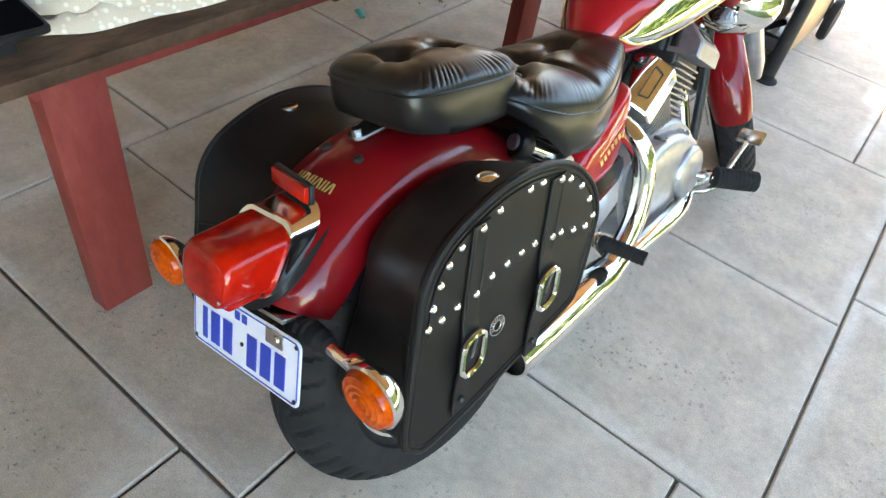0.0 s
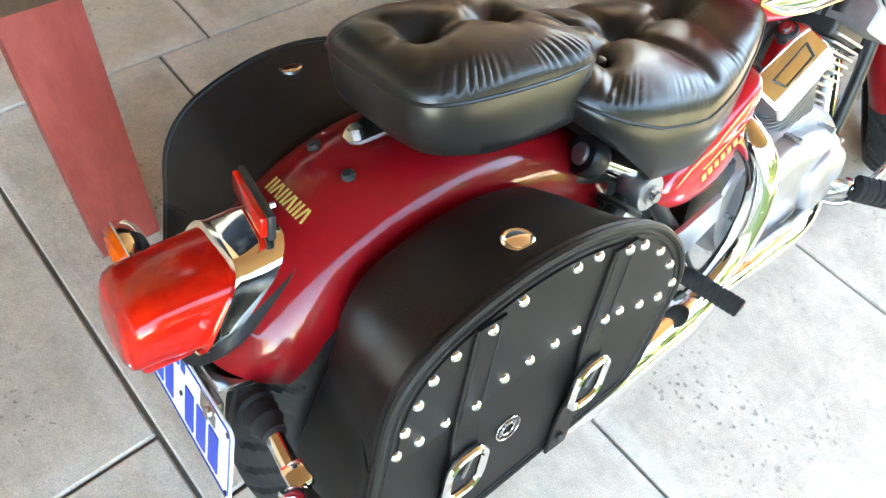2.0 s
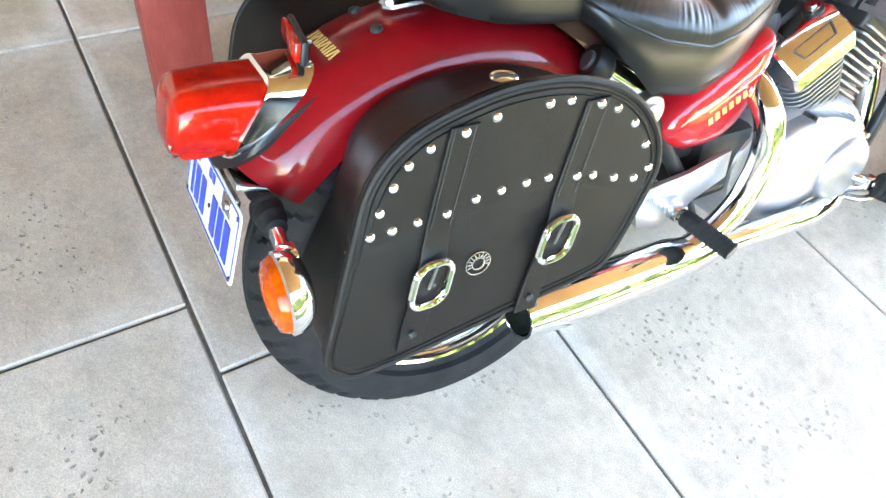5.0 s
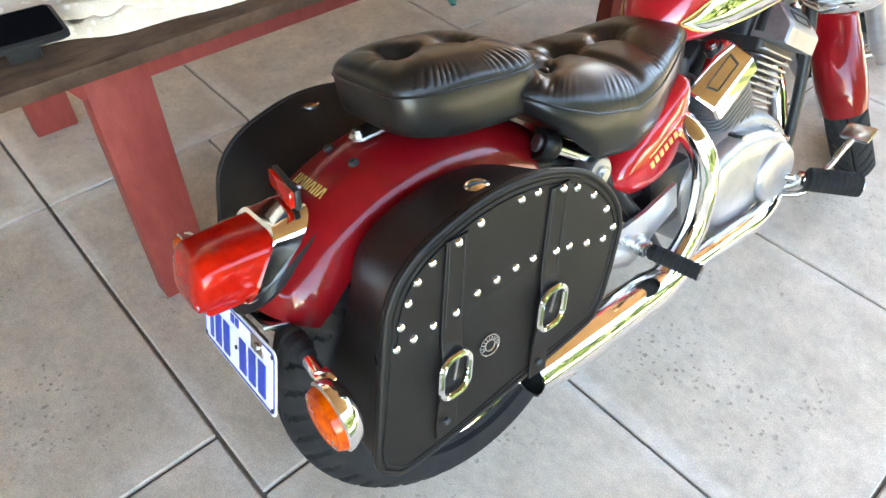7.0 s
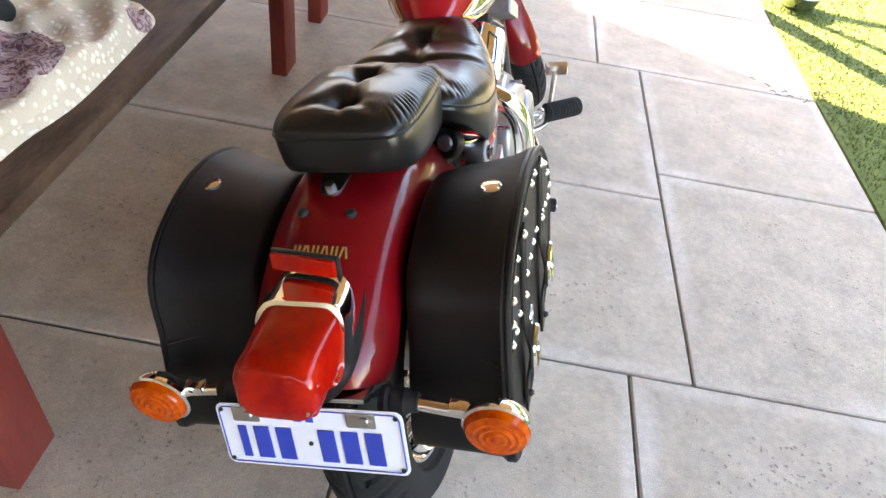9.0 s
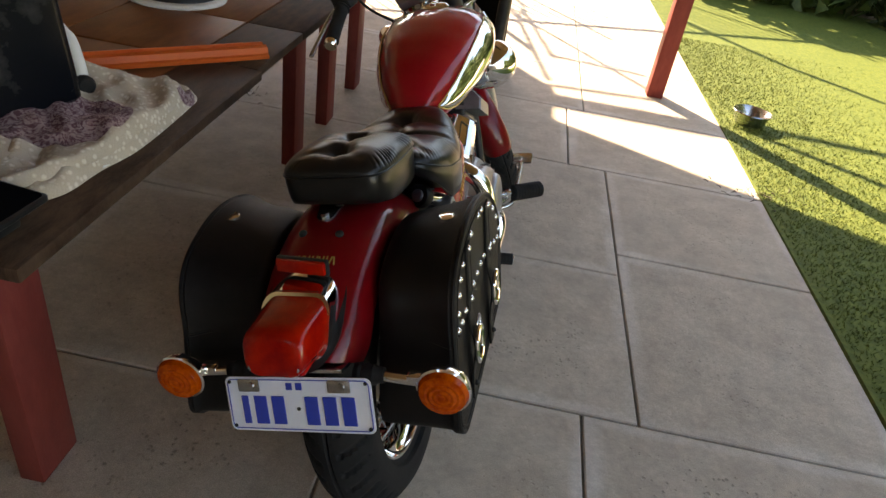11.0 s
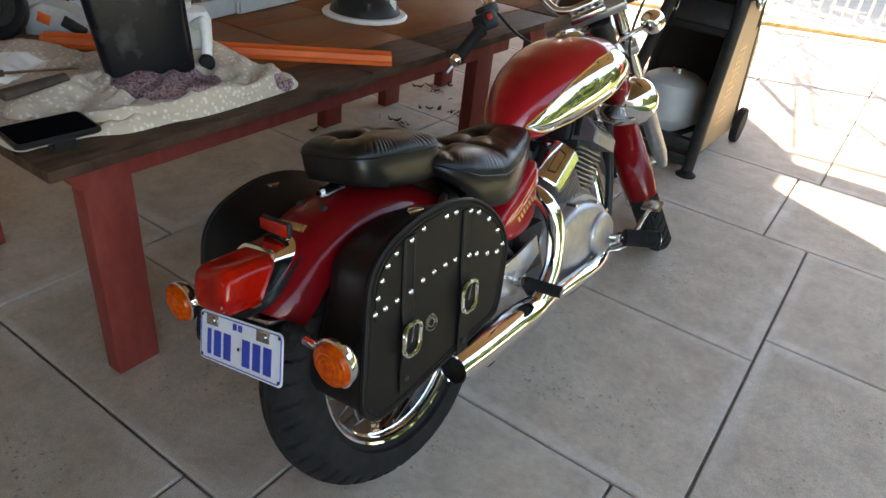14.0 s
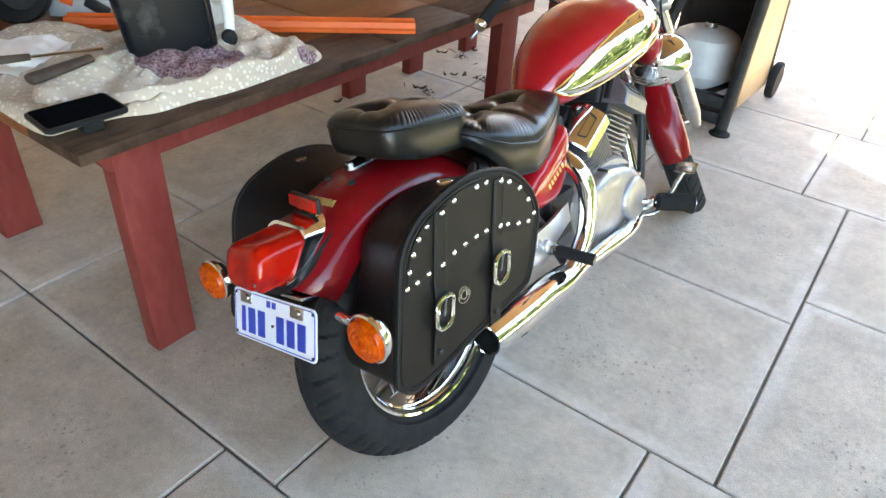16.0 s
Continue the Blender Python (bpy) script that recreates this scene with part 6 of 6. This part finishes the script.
# ---- barbecue trolley ----
def barbecue():
    b = empty("barbecue_trolley", Matrix.Translation((-0.035, 0, 0)), "black gas barbecue trolley with a perforated side panel", "barbecue")
    for p0, p1 in (((-0.535, 1.80, 0.0), (-0.53, 1.84, 0.80)), ((-0.95, 1.80, 0.0), (-0.80, 1.82, 0.72)), ((-0.53, 2.38, 0.10), (-0.54, 2.16, 0.80)), ((-0.98, 2.38, 0.10), (-0.90, 2.16, 0.80))):
        bm = nb()
        tube(bm, [p0, p1], 0.026, 12, 1, flat=0.8)
        part("leg", bm, M_DARK, b)
        if p0[2] == 0:
            bm = nb()
            revolve(bm, [(0, 0.044), (0.006, 0.044), (0.014, 0.03), (0.03, 0.024)], p0, (0, 0, 1), 20)
            part("foot", bm, M_RUBBER, b)
    # side panel; gold discs paint the sunlit floor showing through its rows of holes
    bm = nb()
    o = [(1.86, 0.10), (2.36, 0.07), (2.42, 0.16), (2.33, 0.50), (2.25, 0.60), (2.17, 0.58), (2.15, 0.70), (1.87, 0.74)]
    skin(bm, [[Vector((x, y, z)) for y, z in o] for x in (-0.535, -0.515)])
    part("side_panel", bm, mat("tan_panel", (0.27, 0.185, 0.095), 0.5, 0.2, (0.34, 0.24, 0.13), 12, 0.2), b, "bronze-brown side panel", smooth=False)
    for i in range(4):
        for j in range(12):
            bm = nb()
            y, z = 1.98 + i * 0.030 + 0.015 * (j % 2), 0.20 + j * 0.030
            revolve(bm, [(0, 0.0085), (0.0012, 0.0085), (0.0014, 0.0)], (-0.515, y, z), (1, 0, 0), 8)
            part("sunlit_hole", bm, M_GOLD, b)
    bm = nb()
    revolve(bm, [(-0.018, 0.03), (-0.018, 0.082), (-0.01, 0.088), (0.01, 0.088), (0.018, 0.082), (0.018, 0.03)], (-0.49, 2.42, 0.088), (1, 0, 0), 32)
    part("wheel", bm, M_RUBBER, b)
    for z in (0.10, 0.03):
        bm = nb()
        box(bm, (-0.75, 1.82, z + 0.03), (0.40, 0.04, 0.05), bev=0.006)
        part("cross_bar", bm, M_DARK, b)
    bm = nb()
    for y in (1.86, 2.0, 2.14, 2.28):
        cyl(bm, (-0.95, y, 0.048), (-0.54, y, 0.048), 0.008, seg=8)
    box(bm, (-0.75, 2.10, 0.048), (0.42, 0.50, 0.012))
    part("base_shelf", bm, M_DARK, b)
    bm = nb()
    box(bm, (-0.735, 2.27, 0.47), (0.40, 0.02, 0.62), rot=(12, 0, 0))
    part("back_panel", bm, M_BLACK, b)
    bm = nb()
    box(bm, (-0.68, 2.00, 0.62), (0.26, 0.34, 0.06), bev=0.01)
    box(bm, (-0.66, 1.86, 0.66), (0.24, 0.06, 0.10), rot=(-20, 0, 0), bev=0.012)
    part("drip_tray", bm, M_BLACK, b, "black drip tray and control panel")
    bm = nb()
    rings = []
    for z, w, d in ((0.78, 0.30, 0.30), (0.80, 0.34, 0.33), (0.92, 0.36, 0.34), (1.05, 0.34, 0.28), (1.10, 0.28, 0.18)):
        rings.append([Vector((-0.72 + x, 1.98 + y, z)) for x, y in rounded_rect(w * 0.8, d * 0.75, 0.06, 4)])
    skin(bm, rings)
    part("hood", bm, M_BLACK, b)
    bm = nb()
    tube(bm, [(-0.50, 1.85, 0.80), (-0.47, 1.82, 0.74), (-0.49, 1.95, 0.72), (-0.5, 2.1, 0.78)], 0.012, 10)
    part("side_handle", bm, M_STEEL, b)


barbecue()


def gas_bottle():
    g = empty("gas_bottle", Matrix.Translation((-0.785, 2.03, 0.055)) @ Matrix.Scale(0.97, 4), "off-white steel gas bottle on the trolley shelf", "gas bottle")
    bm = nb()
    revolve(bm, [(0.0, 0.11), (0.02, 0.115), (0.025, 0.135), (0.045, 0.148), (0.12, 0.150), (0.124, 0.153), (0.132, 0.153), (0.136, 0.150), (0.255, 0.149), (0.285, 0.138), (0.305, 0.105), (0.316, 0.06), (0.318, 0.0)], (0, 0, 0), (0, 0, 1), 40)
    part("body", bm, mat("grey_white_paint", (0.52, 0.54, 0.54), 0.5, 0, (0.43, 0.45, 0.45), 9, 0.1), g)
    bm = nb()
    revolve(bm, [(0.31, 0.03), (0.34, 0.028), (0.345, 0.0)], (0, 0, 0), (0, 0, 1), 16)
    part("valve", bm, M_STEEL, g)
    bm = nb()
    tube(bm, [(0.16, -0.03, 0.10), (0.08, -0.14, 0.07), (-0.04, -0.165, 0.06), (-0.14, -0.10, 0.07)], 0.014, 10)
    part("hose", bm, M_RUBBER, g, "black gas hose")


gas_bottle()


# ---- lawn edge and beyond ----
def bowl():
    bm = nb()
    revolve(bm, [(0.0, 0.0), (0.002, 0.078), (0.01, 0.082), (0.05, 0.095), (0.062, 0.103), (0.066, 0.100), (0.055, 0.09), (0.015, 0.075), (0.008, 0.0)], (0.845, 2.46, 0.012), (0, 0, 1), 40)
    tagged(part("dog_bowl", bm, M_STEEL), "stainless steel dog bowl on the lawn", "bowl")


bowl()


def wires():
    """Unseen wires added over the far end of the patio to cast its shadow lines."""
    up = sun_from / sun_from.z
    # shadow lines on the ground; each wire is placed sunwards of its line
    runs = [((0.85, 2.40), (1.60, 2.335)), ((0.80, 2.33), (1.45, 1.83)), ((0.84, 4.83), (1.46, 3.89), (1.95, 3.38)), ((-0.697, 3.719), (-0.379, 3.15)), ((1.0, 5.52), (1.83, 4.9)),
            ((-1.061, 5.806), (-0.518, 3.981)), ((-1.051, 6.52), (-0.478, 4.295)), ((-0.264, 2.591), (-0.507, 3.918), (-0.486, 4.248), (-0.239, 3.056)), ((-1.03, 5.56), (-0.333, 4.513), (0.178, 3.78)),
            ((-0.264, 3.096), (0.343, 3.033)), ((-0.260, 2.50), (0.356, 2.588)), ((-0.55, 4.05), (0.334, 2.75))]
    t = empty("shadow_wires", Matrix.Translation((-1.5, 4.6, 2.4)), "unseen thin wires added over the patio's end to cast shadow lines", "trellis")
    for i, run in enumerate(runs):
        bm = nb()
        pts = [Vector((x, y, 0)) + up * 2.4 - Vector((-1.5, 4.6, 2.4)) for x, y in run]
        tube(bm, pts, 0.030 if i < 4 else 0.018, 6, 1)
        part("wire", bm, M_DARK, t)


wires()


def pool_fence():
    a, d = Vector((-3.4, 4.55, 0)), Vector((0.92, 0.39, 0)).normalized()
    f = empty("pool_fence", Matrix.Translation(a), "white metal pool fence with upright bars", "fence")
    for i in range(64):
        bm = nb()
        p = d * (0.1 * i)
        box(bm, p + Vector((0, 0, 0.62)), (0.016, 0.016, 1.16), rot=(0, 0, 23))
        part("bar", bm, M_PALE, f, smooth=False)
    for z in (0.10, 1.15):
        bm = nb()
        tube(bm, [Vector((0, 0, z)), d * 6.4 + Vector((0, 0, z))], 0.022, 4, 1)
        part("rail", bm, M_PALE, f, smooth=False)
    bm = nb()
    n = Vector((-d.y, d.x, 0))
    o = [a + n * 3.3, a + d * 9 + n * 3.3, a + d * 9 + n * 7, a + n * 7]
    skin(bm, [[q + Vector((0, 0, z)) for q in o] for z in (-0.06, -0.02)])
    tagged(part("pool_water", bm, mat("pool_blue", (0.05, 0.16, 0.42), 0.08, 0, (0.07, 0.2, 0.5), 4, 0.3, 12), smooth=False), "blue swimming pool water behind the fence", "water", kind="structure")
    bm = nb()
    o = [a + n * 0.06, a + d * 9 + n * 0.06, a + d * 9 + n * 3.28, a + n * 3.28]
    skin(bm, [[q + Vector((0, 0, z)) for q in o] for z in (-0.06, -0.01)])
    tagged(part("pool_surround", bm, M_SLAB, smooth=False), "pale paving round the pool", "paving", kind="structure")
    bm = nb()
    o = [a + n * 0.10, a + d * 9 + n * 0.10, a + d * 9 + n * 0.30, a + n * 0.30]
    skin(bm, [[q + Vector((0, 0, z)) for q in o] for z in (-0.02, 0.03)])
    tagged(part("pool_kerb", bm, mat("yellow_kerb", (0.40, 0.26, 0.10), 0.7, 0, (0.52, 0.38, 0.18), 9, 0.3), smooth=False), "low yellow kerb at the foot of the pool fence", "kerb", kind="structure")


pool_fence()


def hedge():
    rng = random.Random(4)
    verts, faces = [], []
    for i in range(33000):
        if i >= 16000:
            # tall screen behind the low wall along the lawn
            x, y, z = rng.uniform(3.05, 4.1), rng.uniform(-1.6, 6.5), rng.uniform(0, 2.9)
        elif i % 16 > 8:
            x, y, z = rng.uniform(-9.0, 7.0), rng.uniform(10.0, 11.0), rng.uniform(0, 3.1)
        elif i % 3:
            x, y, z = rng.uniform(3.4, 4.3), rng.uniform(4.2, 7.4), rng.uniform(0, 1.35)
        else:
            x, y, z = rng.uniform(0.9, 4.4), rng.uniform(6.2, 7.6), rng.uniform(0, 1.6)
        z *= 0.86 + 0.14 * math.sin(1.3 * x + 1.7 * y)
        r = rng.uniform(0.10, 0.20)
        k = len(verts)
        verts += [(x + rng.uniform(-r, r), y + rng.uniform(-r, r), z + rng.uniform(-r, r)) for _ in range(3)]
        faces.append((k, k + 1, k + 2))
    me = bpy.data.meshes.new("garden_hedge")
    me.from_pydata(verts, [], faces)
    me.materials.append(mat("hedge_leaf", (0.035, 0.070, 0.012), 0.6, 0, (0.085, 0.12, 0.025), 20))
    tagged(new("garden_hedge", me), "dark green garden hedge round the lawn", "hedge", kind="stuff")


hedge()


def blades():
    rng = random.Random(9)
    verts, faces = [], []
    for i in range(26000):
        y = rng.uniform(0.2, 4.2)
        x = 0.70 - 0.012 * y + abs(rng.gauss(0, 0.55))
        h, a = rng.uniform(0.006, 0.014), rng.uniform(0, 6.28)
        k = len(verts)
        dx, dy = 0.0028 * math.cos(a), 0.0028 * math.sin(a)
        lx, ly = rng.uniform(-0.012, 0.012), rng.uniform(-0.012, 0.012)
        verts += [(x - dx, y - dy, 0.006), (x + dx, y + dy, 0.006), (x + lx, y + ly, 0.008 + h)]
        faces.append((k, k + 1, k + 2))
    me = bpy.data.meshes.new("turf_blades")
    me.from_pydata(verts, [], faces)
    me.materials.append(M_GRASS)
    tagged(new("turf_blades", me), "short green synthetic grass blades", "grass", kind="stuff")


blades()


def litter():
    bm = nb()
    tube(bm, [(-1.865, 0.93, 0.004), (-1.845, 0.915, 0.010), (-1.81, 0.895, 0.006)], [0.012, 0.018, 0.010], 8, 4, flat=0.4)
    tagged(part("teal_clip", bm, mat("teal_plastic", (0.01, 0.26, 0.22), 0.4)), "small teal plastic clip on the floor", "clip")
    rng = random.Random(21)
    for x, y, k, r, nm, lb in ((0.69, 1.53, 60, 0.07, "grass_clump", "dark dead grass clump at the lawn's edge"), (-1.64, 1.585, 26, 0.05, "dry_twigs", "dry twigs lying in the paving joint"), (-1.76, 1.265, 14, 0.035, "dry_twigs", "dry twigs lying on the paving"), (-1.93, 1.79, 16, 0.05, "dry_twigs", "dry twigs lying on the paving")):
        bm = nb()
        for i in range(k):
            a, d = rng.uniform(0, 6.28), abs(rng.gauss(0, r))
            p = Vector((x + d * math.cos(a) * 1.4, y + d * math.sin(a) * 0.8, 0.004))
            b = rng.uniform(0, 6.28)
            q = Vector((0.022 * math.cos(b), 0.022 * math.sin(b), rng.uniform(0.0, 0.016)))
            tube(bm, [p, p + q * 0.5 + Vector((0, 0, 0.004)), p + q], 0.0016, 4, 1)
        tagged(part(nm, bm, M_TOOLWOOD, smooth=False), lb, "litter", kind="stuff")


litter()


M_DRYLEAF = mat("brown_leaf", (0.10, 0.058, 0.028), 0.75, 0, (0.19, 0.115, 0.055), 60, 0.3, 200)


def floor_leaf(x, y, r, turn, seed):
    """A curled brown leaf lying on the paving."""
    rng = random.Random(seed)
    bm = nb()
    rows = []
    for i in range(7):
        f = i / 6
        w = r * 0.42 * math.sin(math.pi * min(1, f * 0.92 + 0.06)) ** 0.8
        z = 0.003 + 0.010 * (2 * f - 1) ** 2 + rng.uniform(0, 0.003)
        rows.append([Vector(((f - 0.5) * 2 * r, u * w, z + 0.007 * u * u + rng.uniform(0, 0.002))) for u in (-1, -0.5, 0, 0.5, 1)])
    skin(bm, rows, closed=False)
    bmesh.ops.solidify(bm, geom=list(bm.faces), thickness=0.0008)
    bm.transform(pose(x, y, 0.001, rz=turn))
    tagged(part("dry_leaf", bm, M_DRYLEAF), "curled brown dry leaf lying on the paving", "leaf", "dry leaves on the paving")


for i, (x, y) in enumerate(((-2.037, 1.737), (-2.01, 1.755), (-1.944, 1.92), (-1.92, 1.90), (-1.965, 1.90), (-1.82, 1.50), (-1.785, 1.53), (-1.75, 1.565), (-1.82, 1.27), (-1.79, 1.285), (-1.68, 1.57), (-2.06, 2.01), (-1.958, 0.907))):
    floor_leaf(x, y, 0.014 + 0.010 * ((i * 7) % 5) / 4, i * 67, i)
